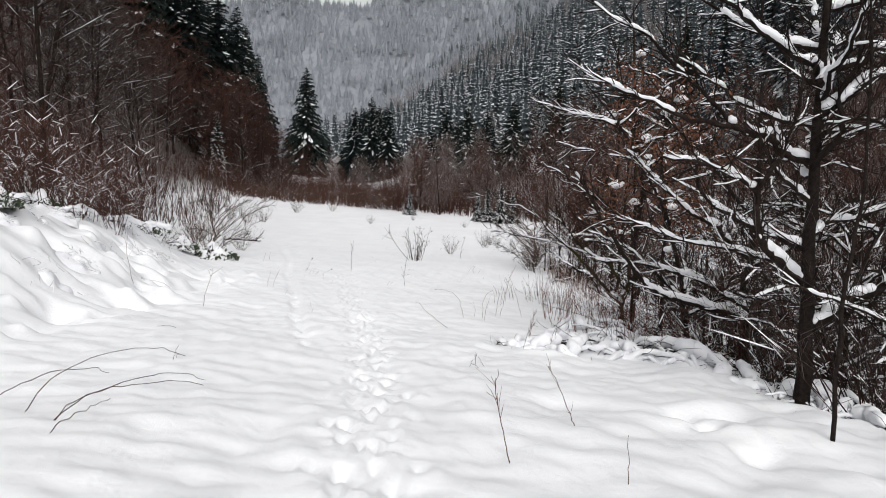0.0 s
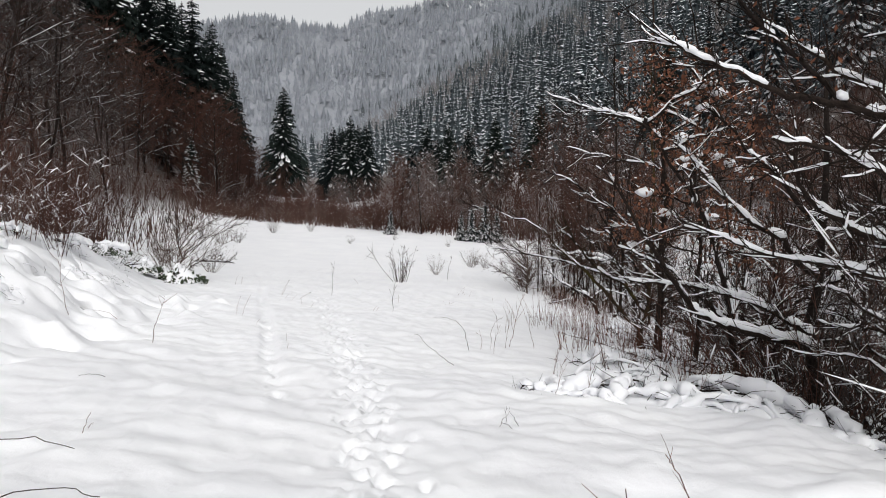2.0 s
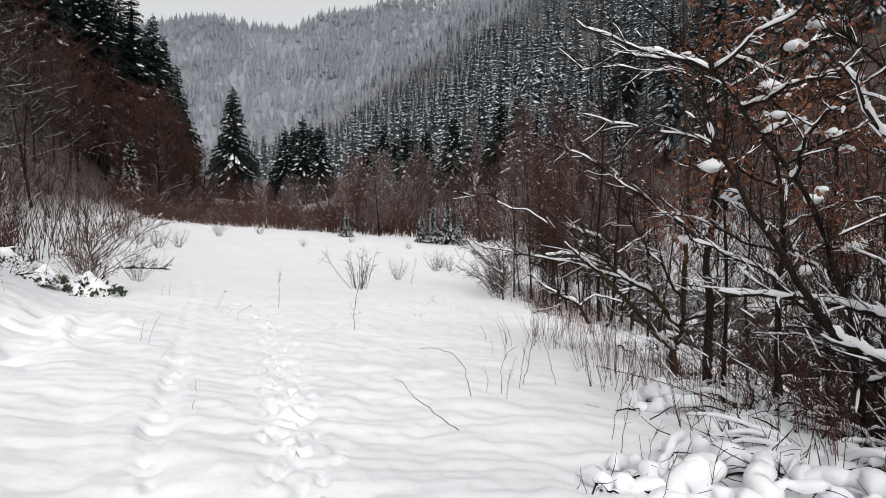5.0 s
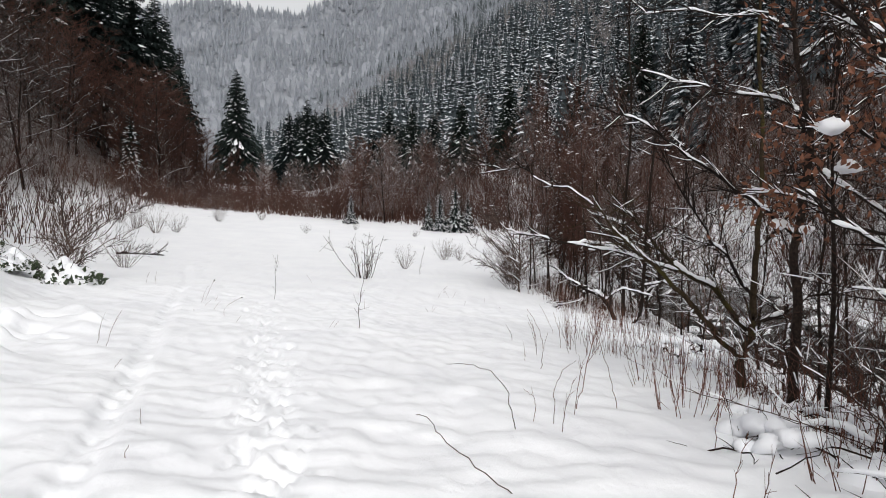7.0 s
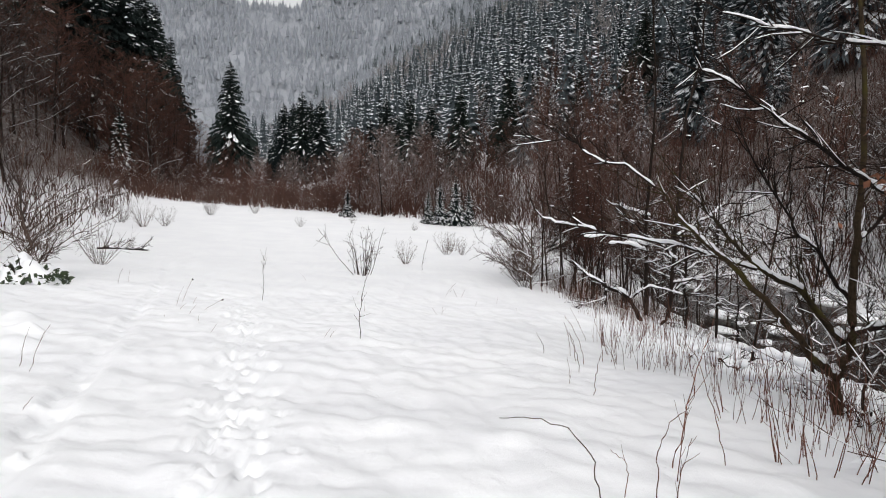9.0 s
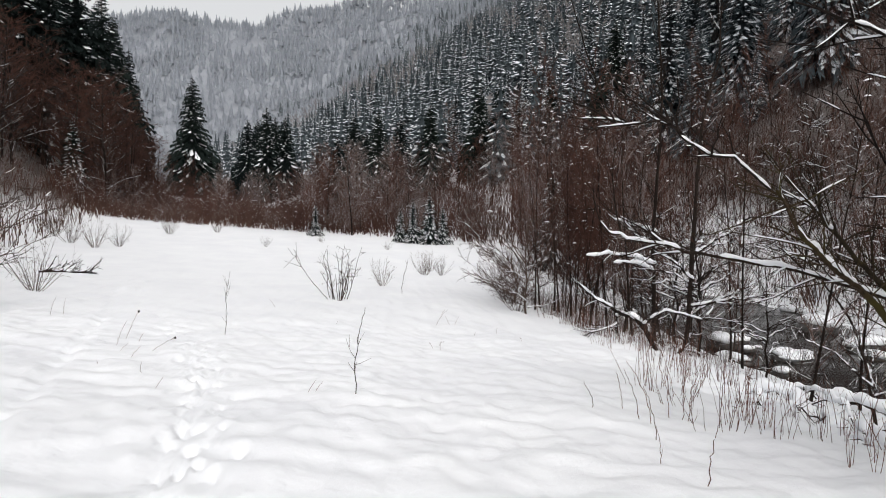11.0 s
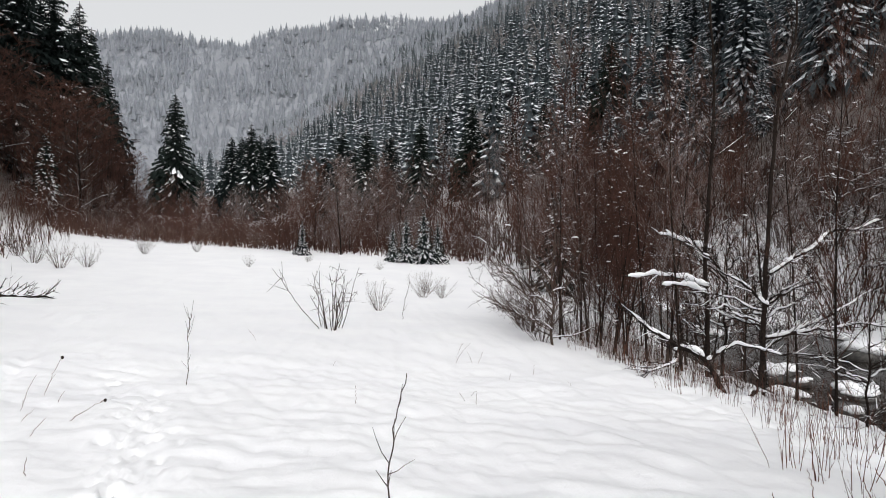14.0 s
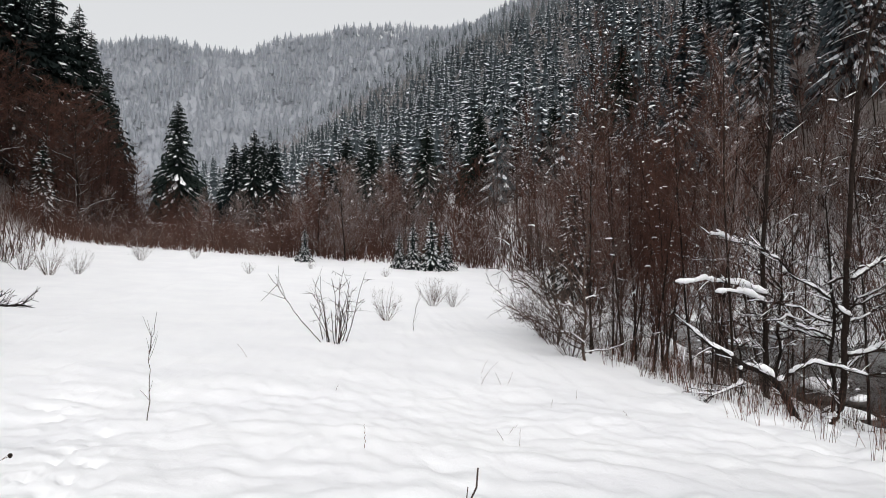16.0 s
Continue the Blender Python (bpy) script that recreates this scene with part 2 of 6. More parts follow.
# ---- mesh helpers ----
class Geo:
    """Collects vertices and faces for one mesh."""

    def __init__(self):
        self.v, self.f, self.n = [], [], 0

    def add(self, v, f):
        self.v.append(np.asarray(v, float))
        self.f.extend([tuple(i + self.n for i in face) for face in f])
        self.n += len(v)

    def tube(self, p, r, sides=4, lift=0.0, tall=1.0, cap=False):
        """A tube along the points p with radii r; lift raises it, tall stretches it upwards."""
        p, r = np.asarray(p, float), np.asarray(r, float)
        t = np.gradient(p, axis=0)
        t /= np.linalg.norm(t, axis=1)[:, None] + 1e-9
        ref = np.where(np.abs(t[:, 2:3]) > 0.95, [[1.0, 0, 0]], [[0, 0, 1.0]])
        s = np.cross(t, ref)
        s /= np.linalg.norm(s, axis=1)[:, None] + 1e-9
        u = np.cross(s, t)
        a = np.arange(sides) * 2 * math.pi / sides
        v = p[:, None] + r[:, None, None] * (np.cos(a)[None, :, None] * s[:, None] + tall * np.sin(a)[None, :, None] * u[:, None])
        if lift:
            v[:, :, 2] += lift
        f = []
        for i in range(len(p) - 1):
            for j in range(sides):
                k = (j + 1) % sides
                f.append((i * sides + j, i * sides + k, (i + 1) * sides + k, (i + 1) * sides + j))
        if cap:
            f.append(tuple(range(sides - 1, -1, -1)))
            f.append(tuple((len(p) - 1) * sides + j for j in range(sides)))
        self.add(v.reshape(-1, 3), f)

    def spike(self, p, q, r):
        """A thin tapering twig from p to q."""
        t = np.asarray(q, float) - p
        a = np.cross(t, (0.3, 0.5, 0.81))
        a *= r / (np.linalg.norm(a) + 1e-9)
        b = np.cross(t, a)
        b *= r / (np.linalg.norm(b) + 1e-9)
        self.add([p + a, p - 0.5 * a + 0.87 * b, p - 0.5 * a - 0.87 * b, q], [(0, 1, 3), (1, 2, 3), (2, 0, 3)])

    def streak(self, p, q, r):
        """A thin ridge of snow lying along a twig from p to q."""
        p, q = np.asarray(p, float), np.asarray(q, float)
        t = unit(q - p)
        s = unit(np.cross(t, (0.02, 0.03, 1.0))) * r
        u = np.array([0, 0, r * 1.3])
        a, b = p + (q - p) * 0.25, p + (q - p) * 0.75
        self.add([p, a + s, a + u, a - s, b + s * 0.8, b + u * 0.8, b - s * 0.8, q], [(0, 1, 2), (0, 2, 3), (1, 4, 5, 2), (2, 5, 6, 3), (4, 7, 5), (5, 7, 6)])

    def data(self, name, smooth=True):
        me = bpy.data.meshes.new(name)
        me.from_pydata(np.concatenate(self.v) if self.v else [], [], self.f)
        if smooth:
            me.polygons.foreach_set("use_smooth", np.ones(len(me.polygons), bool))
        me.update()
        return me


def thing(name, label, category, at=(0, 0, 0), group="", kind=""):
    ob = new(name)
    ob.empty_display_size = 0.1
    ob.location = at
    return tagged(ob, label, category, group, kind)


def part(name, geo, material, parent, label="", smooth=True):
    me = geo.data(name, smooth)
    me.materials.append(material)
    ob = new(name, me)
    ob.parent = parent
    return tagged(ob, label)


def place(ob, x, y, turn=0.0, size=1.0, lean=(0.0, 0.0), sink=0.05, z=None):
    ob.matrix_basis = pose(x, y, (up(x, y) if z is None else z) - sink, lean[0], lean[1], turn) @ Matrix.Diagonal((size, size, size, 1))
    return ob


def again(ob, x, y, turn=0.0, size=1.0, lean=(0.0, 0.0), sink=0.05):
    """Another one of the same kind, standing on the snow at (x, y)."""
    c = copy_thing(ob, Matrix())
    return place(c, x, y, turn, size, lean, sink)


def unit(v):
    return v / (np.linalg.norm(v) + 1e-9)


def limb_line(rng, p, d, length, n, wobble, rise):
    """Points along a limb that starts at p in the direction d."""
    pts, d = [np.array(p, float)], np.array(d, float)
    for _ in range(n):
        d = unit(d + rng.normal(0, wobble, 3) + np.array([0, 0, rise]))
        pts.append(pts[-1] + d * length / n)
    return np.array(pts)


def lay_snow(geo, pts, r, depth, rng, sides=5, gaps=0.25, step=0.09):
    """Snow lying along the top of a limb: a lumpy roll with blunt ends, broken here and there."""
    length = np.linalg.norm(np.diff(pts, axis=0), axis=1).sum()
    n = max(4, int(length / step))
    k = np.linspace(0, len(pts) - 1, n)
    q = np.stack([np.interp(k, np.arange(len(pts)), pts[:, i]) for i in range(3)], 1)
    rr = np.interp(k, np.arange(len(pts)), r)
    slope = np.abs(np.gradient(q[:, 2])) / (np.linalg.norm(np.gradient(q, axis=0), axis=1) + 1e-9)
    wave = np.interp(np.arange(n) * step / 0.11, np.arange(200), rng.random(200) ** 1.3)
    drift = np.interp(np.arange(n) * step / 0.5, np.arange(80), rng.random(80))
    hold = (slope < 0.72) & (drift > gaps * 0.8)
    run = []
    for i in range(n + 1):
        if i < n and hold[i]:
            run.append(i)
            continue
        if len(run) > 2:
            m = len(run)
            ends = np.minimum(1, 0.45 + np.minimum(np.arange(m), np.arange(m)[::-1]) * max(0.3, step / (depth + 0.01)))
            w = (rr[run] * 0.75 + depth * 0.42 * (0.4 + 0.6 * rr[run] / rr.max())) * (0.62 + 0.72 * wave[run]) * ends
            s = q[run] + np.stack([rng.normal(0, 0.16, m) * w, rng.normal(0, 0.16, m) * w, rr[run] * 0.5 + w * 0.6], 1)
            geo.tube(s, w, sides, 0, 1.0, True)
        run = []


def bare_tree(seed, height, radius, boughs, first=0.25, spread=0.6, reach=0.35, twigs=6, droop=0.0, twig_r=0.006, snow=0.03, wobble=0.05, sides=5, sub=3, step=0.3, gaps=0.25, tufts=0):
    """Trunk, boughs and twigs of a leafless tree, and the snow on them, as three Geos."""
    rng = np.random.default_rng(seed)
    trunk, wood, white = Geo(), Geo(), Geo()
    line = limb_line(rng, (0, 0, 0), (0, 0, 1), height, 9, wobble, 0.06)
    r = radius * np.linspace(1, 0.12, 10) ** 0.9
    r[0] *= 1.25
    trunk.tube(line, r, sides)
    for i in range(boughs):
        k = first + (1 - first) * (i + rng.random()) / boughs
        f = k * 9
        p = np.array([np.interp(f, np.arange(10), line[:, j]) for j in range(3)])
        a = i * 2.4 + rng.normal(0, 0.4)
        size = height * reach * (1.1 - 0.75 * (k - first) / (1 - first)) * rng.uniform(0.6, 1.2)
        d = unit(np.array([math.cos(a) * spread, math.sin(a) * spread, 1 - spread + rng.normal(0, 0.1)]))
        b = limb_line(rng, p, d, size, 3, 0.12, droop)
        br = np.linspace(max(0.3 * np.interp(f, np.arange(10), r), twig_r * 1.6), twig_r, 4)
        wood.tube(b, br, 3)
        if snow:
            lay_snow(white, b, br, snow, rng, 3, gaps, step)
        for j in range(twigs):
            m = rng.uniform(0.2, 1) * 3
            i0 = min(2, int(m))
            q = b[i0] + (b[i0 + 1] - b[i0]) * (m - i0)
            e = unit(unit(b[i0 + 1] - b[i0]) + rng.normal(0, 0.55, 3) + np.array([0, 0, 0.1 + droop]))
            end = q + e * size * rng.uniform(0.3, 0.65)
            wood.spike(q, end, twig_r)
            if snow and rng.random() < 0.2:
                lay_snow(white, np.array([q, (q + end) / 2, q + (end - q) * 0.8]), np.full(3, twig_r * 0.6), snow * 0.7, rng, 3, gaps, step)
            for _ in range(sub):
                q2 = q + (end - q) * rng.uniform(0.15, 0.9)
                wood.spike(q2, q2 + unit(e + rng.normal(0, 0.5, 3)) * size * rng.uniform(0.12, 0.32), twig_r * 0.75)
    ends = np.concatenate([v[3:4] for v in wood.v if len(v) == 4] or [np.zeros((0, 3))])
    for _ in range(tufts if len(ends) else 0):
        q = ends[rng.integers(0, len(ends))]
        d = unit(np.array([rng.normal(), rng.normal(), 0.15]))
        white.streak(q, q + d * rng.uniform(0.07, 0.24), rng.uniform(0.016, 0.034))
    return trunk, wood, white


def make_bare(name, label, category, geos, materials, group=""):
    ob = thing(name, label, category, group=group)
    part("trunk", geos[0], materials[0], ob)
    part("crown", geos[1], materials[1], ob)["kind"] = "stuff"
    if geos[2].n:
        part("snow", geos[2], SNOW_SOFT, ob, "fresh snow on the branches")["kind"] = "stuff"
    return ob


def shrub_geo(seed, height, stems, spread=0.35, twigs=5, r=0.007, snow=0.02, rise=0.05, base=0.15, sub=2, parts=4, flat=0.6):
    """Many thin stems out of one root."""
    rng = np.random.default_rng(seed)
    wood, white = Geo(), Geo()
    for i in range(stems):
        a, t = rng.uniform(0, 6.28), spread * math.sqrt(rng.random())
        d = unit(np.array([math.cos(a) * t, math.sin(a) * t, 1]))
        h = height * rng.uniform(0.5, 1.05)
        p = (math.cos(a) * base * rng.random(), math.sin(a) * base * rng.random(), -0.05)
        s = limb_line(rng, p, d, h, parts, 0.10, rise)
        rr = np.linspace(r, r * 0.35, parts + 1)
        wood.tube(s, rr, 3)
        if snow:
            j, m = rng.integers(1, parts), rng.uniform(0.4, 1)
            if abs(s[j + 1, 2] - s[j, 2]) < 0.8 * h / parts:
                white.streak(s[j], s[j] + (s[j + 1] - s[j]) * m, snow * rng.uniform(0.5, 0.9))
        for _ in range(twigs):
            m = rng.uniform(0.25, 1) * parts
            i0 = min(parts - 1, int(m))
            q = s[i0] + (s[i0 + 1] - s[i0]) * (m - i0)
            e = unit(d + rng.normal(0, 0.55, 3))
            end = q + e * h * rng.uniform(0.14, 0.38)
            wood.spike(q, end, r * 0.6)
            if snow and e[2] < flat and rng.random() < 0.4:
                m = rng.uniform(0, 0.4)
                white.streak(q + (end - q) * m, q + (end - q) * rng.uniform(m + 0.2, 0.95), snow * rng.uniform(0.3, 0.75))
            for _ in range(sub):
                q2 = q + (end - q) * rng.uniform(0.2, 0.9)
                wood.spike(q2, q2 + unit(e + rng.normal(0, 0.6, 3)) * h * rng.uniform(0.05, 0.15), r * 0.45)
    return wood, white


def drape(geo, size, rng, base=0.0, tall=1.0):
    """A soft lumpy sheet of snow lying over something low."""
    rings, sides = 13, 30
    hump = [(rng.normal(0, 0.45), rng.normal(0, 0.4), rng.uniform(0.12, 0.3), rng.uniform(0.08, 0.26)) for _ in range(13)]
    v, f = [], []
    for i in range(rings):
        for j in range(sides):
            a, m = 2 * math.pi * (j + 0.5 * (i % 2)) / sides, (i + 0.15) / (rings - 1)
            x, y = m * math.cos(a), m * 0.8 * math.sin(a)
            z = 0.10 * (1 - m * m) + sum(h * max(0.0, 1 - ((x - p) ** 2 + (y - q) ** 2) / (w * w)) ** 0.8 for p, q, w, h in hump) * (1 - m ** 4) + rng.normal(0, 0.008)
            v.append((x * size, y * size, base + min(z, 0.34 + 0.2 * (z - 0.34)) * size * tall - 0.16 * m ** 3))
    for i in range(rings - 1):
        for j in range(sides):
            k, n, o = (j + 1) % sides, i * sides, (i + 1) * sides
            f += [(n + j, o + j, n + k), (n + k, o + j, o + k)] if i % 2 == 0 else [(n + j, o + j, o + k), (n + j, o + k, n + k)]
    f.append(tuple(range(sides)))
    geo.add(v, f)


def make_shrub(name, label, category, geos, material, group=""):
    ob = thing(name, label, category, group=group)
    part("brushwood", geos[0], material, ob)["kind"] = "stuff"
    if geos[1].n:
        part("snow", geos[1], SNOW_SOFT, ob, "snow caught on the twigs")["kind"] = "stuff"
    return ob


def spruce_geo(seed, height, width, whorls, per, snow=0.5, droop=1.0, fine=True, core=0.34):
    """Whorls of drooping roof-shaped boughs round a stem, and the snow lying along their ridges: stem, needles, snow."""
    rng = np.random.default_rng(seed)
    stem, crown, white = Geo(), Geo(), Geo()
    stem.tube([(0, 0, -0.02 * height), (0, 0, height * 0.5), (0, 0, height * 0.985)], [height * 0.014, height * 0.008, height * 0.001], 5)
    inner = [(width * core * math.cos(j * 1.05), width * core * math.sin(j * 1.05), height * 0.05) for j in range(6)] + [(0, 0, height * 0.9)]
    crown.add(inner, [(j, (j + 1) % 6, 6) for j in range(6)])
    bulge = 1 + 0.14 * np.sin(np.linspace(0, 11, 40) + seed * 2.1)
    for w in range(whorls):
        k = (w + rng.uniform(-0.25, 0.25)) / whorls
        k = max(k, 0.0)
        reach = width * (1 - k) ** 0.85 * np.interp(k * 39, np.arange(40), bulge) + 0.012 * height
        n = max(4, int(per * (1 - 0.5 * k)))
        for j in range(n):
            a = 2 * math.pi * j / n + w * 1.3 + rng.normal(0, 0.16)
            c, s = math.cos(a), math.sin(a)
            out, side = np.array([c, s, 0.0]), np.array([-s, c, 0.0])
            long = reach * rng.uniform(0.68, 1.14)
            z = height * (0.05 + 0.93 * k + rng.normal(0, 0.008))
            fall = long * droop * ((0.2 + 0.42 * (1 - k)) * rng.uniform(0.7, 1.3) - 0.14 * k)
            half = long * (rng.uniform(0.085, 0.15) if fine else rng.uniform(0.16, 0.27)) + 0.004 * height
            hang = half * rng.uniform(0.55, 1.1)
            at = lambda m, w, h: out * long * m + side * w + np.array([0, 0, z - fall * m ** 1.4 - h])
            v = [at(0.03, 0, 0), at(0.55, 0, 0), at(1.0, 0, 0), at(0.5, half, hang), at(0.5, -half, hang)]
            f = [(0, 1, 3), (1, 2, 3), (0, 4, 1), (1, 4, 2)]
            if fine:
                # hanging sprays along both sides of the bough
                v, f = [at(m, 0, 0) for m in (0.03, 0.28, 0.52, 0.76, 1.0)], []
                for sign in (1, -1):
                    for e in range(4):
                        tip = at(0.2 + 0.24 * e + rng.uniform(0, 0.14), sign * half * rng.uniform(0.65, 1.15) * (1.1 - 0.16 * e), hang * rng.uniform(0.7, 1.6))
                        f.append((e, e + 1, len(v)) if sign > 0 else (e + 1, e, len(v)))
                        v.append(tip)
            crown.add(v, f)
            if rng.random() < snow:
                m0, m1, g = rng.uniform(0.25, 0.5), rng.uniform(0.8, 1.02), rng.uniform(0.4, 0.75) if fine else rng.uniform(0.3, 0.6)
                m, lift = (m0 + m1) / 2, np.array([0, 0, 0.12 * half + 0.001 * height])
                v = [at(m0, 0, 0) + lift * 0.3, at(m, 0, 0) + lift, at(m1, 0, 0) + lift * 0.3, at(m, half * g, hang * g) + lift * 0.5, at(m, -half * g, hang * g) + lift * 0.5]
                white.add(v, [(0, 1, 3), (1, 2, 3), (0, 4, 1), (1, 4, 2)])
    return stem, crown, white


def far_spruce(seed, width, whorls, per, snow, core=0.4):
    """A far spruce one metre high: vertices, faces, and which faces are snow."""
    _, crown, white = spruce_geo(seed, 1.0, width, whorls, per, snow, 1.0, False, core)
    nv = crown.n
    faces = crown.f + [tuple(i + nv for i in f) for f in white.f]
    return np.concatenate(crown.v + white.v), np.array(faces), np.array([0] * len(crown.f) + [1] * len(white.f))


def far_crown(seed, width, limbs, twigs, thick):
    """A far leafless tree one metre high: a rounded spray of fine tapering limbs."""
    rng = np.random.default_rng(seed)
    g = Geo()
    g.spike(np.zeros(3), np.array([0, 0, 0.7]), thick * 1.2)
    for i in range(limbs):
        z = 0.08 + 0.5 * i / limbs
        a = i * 2.4 + rng.normal(0, 0.4)
        d = np.array([math.cos(a) * width, math.sin(a) * width, 0.0]) * rng.uniform(0.5, 1.1)
        p, q = np.array([0, 0, z]), np.array([0, 0, min(0.98, z + rng.uniform(0.22, 0.42))]) + d
        g.spike(p, q, thick)
        for _ in range(twigs):
            m = p + (q - p) * rng.uniform(0.3, 0.95)
            g.spike(m, m + unit(q - p + rng.normal(0, 0.16, 3)) * rng.uniform(0.08, 0.2), thick * 0.7)
    return np.concatenate(g.v), np.array(g.f), np.zeros(len(g.f), int)


def plant_wood(name, label, materials, forms, spots, low, high, rng):
    """Many far trees in one mesh."""
    vs, fs, ms, n = [], [], [], 0
    for x, y in spots:
        v, f, m = forms[rng.integers(0, len(forms))]
        h, a, w = rng.uniform(low, high), rng.uniform(0, 6.28), rng.uniform(0.8, 1.25)
        c, s = math.cos(a) * h * w, math.sin(a) * h * w
        vs.append(np.stack([v[:, 0] * c - v[:, 1] * s + x, v[:, 0] * s + v[:, 1] * c + y, v[:, 2] * h + up(x, y) - 0.3], 1))
        fs.append(f + n)
        ms.append(m)
        n += len(v)
    me = bpy.data.meshes.new(name)
    me.from_pydata(np.concatenate(vs), [], np.concatenate(fs).tolist())
    for k in materials:
        me.materials.append(k)
    me.polygons.foreach_set("material_index", np.concatenate(ms))
    tagged(new(name, me), label, "forest", kind="stuff")


def undergrowth(name, label, material, count, box, keep, low, high, r, seed):
    """A low tangle of bare stems over a stretch of ground, far too many to count."""
    rng = np.random.default_rng(seed)
    x, y = rng.uniform(box[0], box[1], count * 6), rng.uniform(box[2], box[3], count * 6)
    ok = np.array([keep(a, b) for a, b in zip(x, y)])
    x, y = x[ok][:count], y[ok][:count]
    n = len(x)
    h = rng.uniform(low, high, n) * (0.55 + 0.45 * swell(x, y, 9, 1.3))
    z = land(x, y) - 0.1
    a = rng.uniform(0, 6.28, n)
    v = np.zeros((n, 4, 3))
    for j in range(3):
        v[:, j] = np.stack([x + r * np.cos(a + j * 2.09), y + r * np.sin(a + j * 2.09), z], 1)
    v[:, 3] = np.stack([x + rng.normal(0, 0.3, n) * h, y + rng.normal(0, 0.3, n) * h, z + np.abs(h) + 0.4], 1)
    k = np.arange(n)[:, None] * 4
    f = np.concatenate([k + [0, 1, 3], k + [1, 2, 3], k + [2, 0, 3]])
    me = bpy.data.meshes.new(name)
    me.from_pydata(v.reshape(-1, 3), [], f.tolist())
    me.materials.append(material)
    tagged(new(name, me), label, "undergrowth", kind="stuff")


def make_spruce(name, label, geos, material, group="", white=None):
    ob = thing(name, label, "tree", group=group)
    part("trunk", geos[0], BARK, ob)
    part("crown", geos[1], material, ob, smooth=False)
    if geos[2].n:
        part("snow", geos[2], white or SNOW_SOFT, ob, "snow lying along the boughs")["kind"] = "stuff"
    return ob


def blob(geo, centre, size, rng, rings=6, sides=9, rough=0.18):
    """A rounded uneven lump."""
    v, f = [], []
    ph = rng.uniform(0, 6.28, 6)
    for i in range(rings + 1):
        t = math.pi * i / rings
        for j in range(sides):
            a = 2 * math.pi * j / sides
            k = 1 + rough * (math.sin(2 * a + ph[0] + t) * math.sin(2 * t + ph[1]) + 0.6 * math.sin(3 * a + ph[2]) * math.sin(3 * t + ph[3]))
            v.append((centre[0] + size[0] * k * math.sin(t) * math.cos(a), centre[1] + size[1] * k * math.sin(t) * math.sin(a), centre[2] + size[2] * k * math.cos(t)))
    for i in range(rings):
        for j in range(sides):
            k = (j + 1) % sides
            f.append((i * sides + j, (i + 1) * sides + j, (i + 1) * sides + k, i * sides + k))
    geo.add(v, f)


# ---- ground, one sheet ----
TRAILS = (  # middle line of each line of steps, how many walked it, how far apart their feet fall
    (((-0.05, 0.0), (-0.32, 4.2), (-0.66, 8.6), (-1.23, 13.2), (-1.9, 17.3), (-2.45, 20.6), (-3.05, 24.5), (-4.1, 27.7), (-6.2, 33.5), (-9, 43)), 9, 0.10),
    (((-1.75, 9.8), (-2.1, 11.4), (-2.48, 13.2), (-2.9, 15.2), (-3.56, 18.1), (-4.45, 22.0), (-5.15, 24.9), (-6.3, 30.8), (-8.2, 38)), 1, 0.06),
)


def step_marks():
    rng = np.random.default_rng(4)
    marks = []
    for line, walkers, gap in TRAILS:
        line = np.array(line)
        run = np.concatenate([[0], np.cumsum(np.linalg.norm(np.diff(line, axis=0), axis=1))])
        for w in range(walkers):
            s, side = rng.random() * 0.5, 1
            aside = rng.normal(0, 0.11) if walkers > 1 else 0
            while s < run[-1]:
                p = np.array([np.interp(s, run, line[:, i]) for i in (0, 1)])
                q = np.array([np.interp(s + 0.3, run, line[:, i]) for i in (0, 1)])
                d = (q - p) / (np.linalg.norm(q - p) + 1e-9)
                n = np.array([d[1], -d[0]])
                c = p + n * (side * gap + aside + rng.normal(0, 0.03))
                a = math.atan2(d[1], d[0]) + rng.normal(0, 0.15)
                marks.append((c[0], c[1], a, rng.uniform(0.09, 0.13), rng.uniform(0.035, 0.055), rng.uniform(0.03, 0.075) * (0.6 if c[1] < 7 else 1)))
                s += rng.uniform(0.5, 0.68)
                side = -side
    return marks


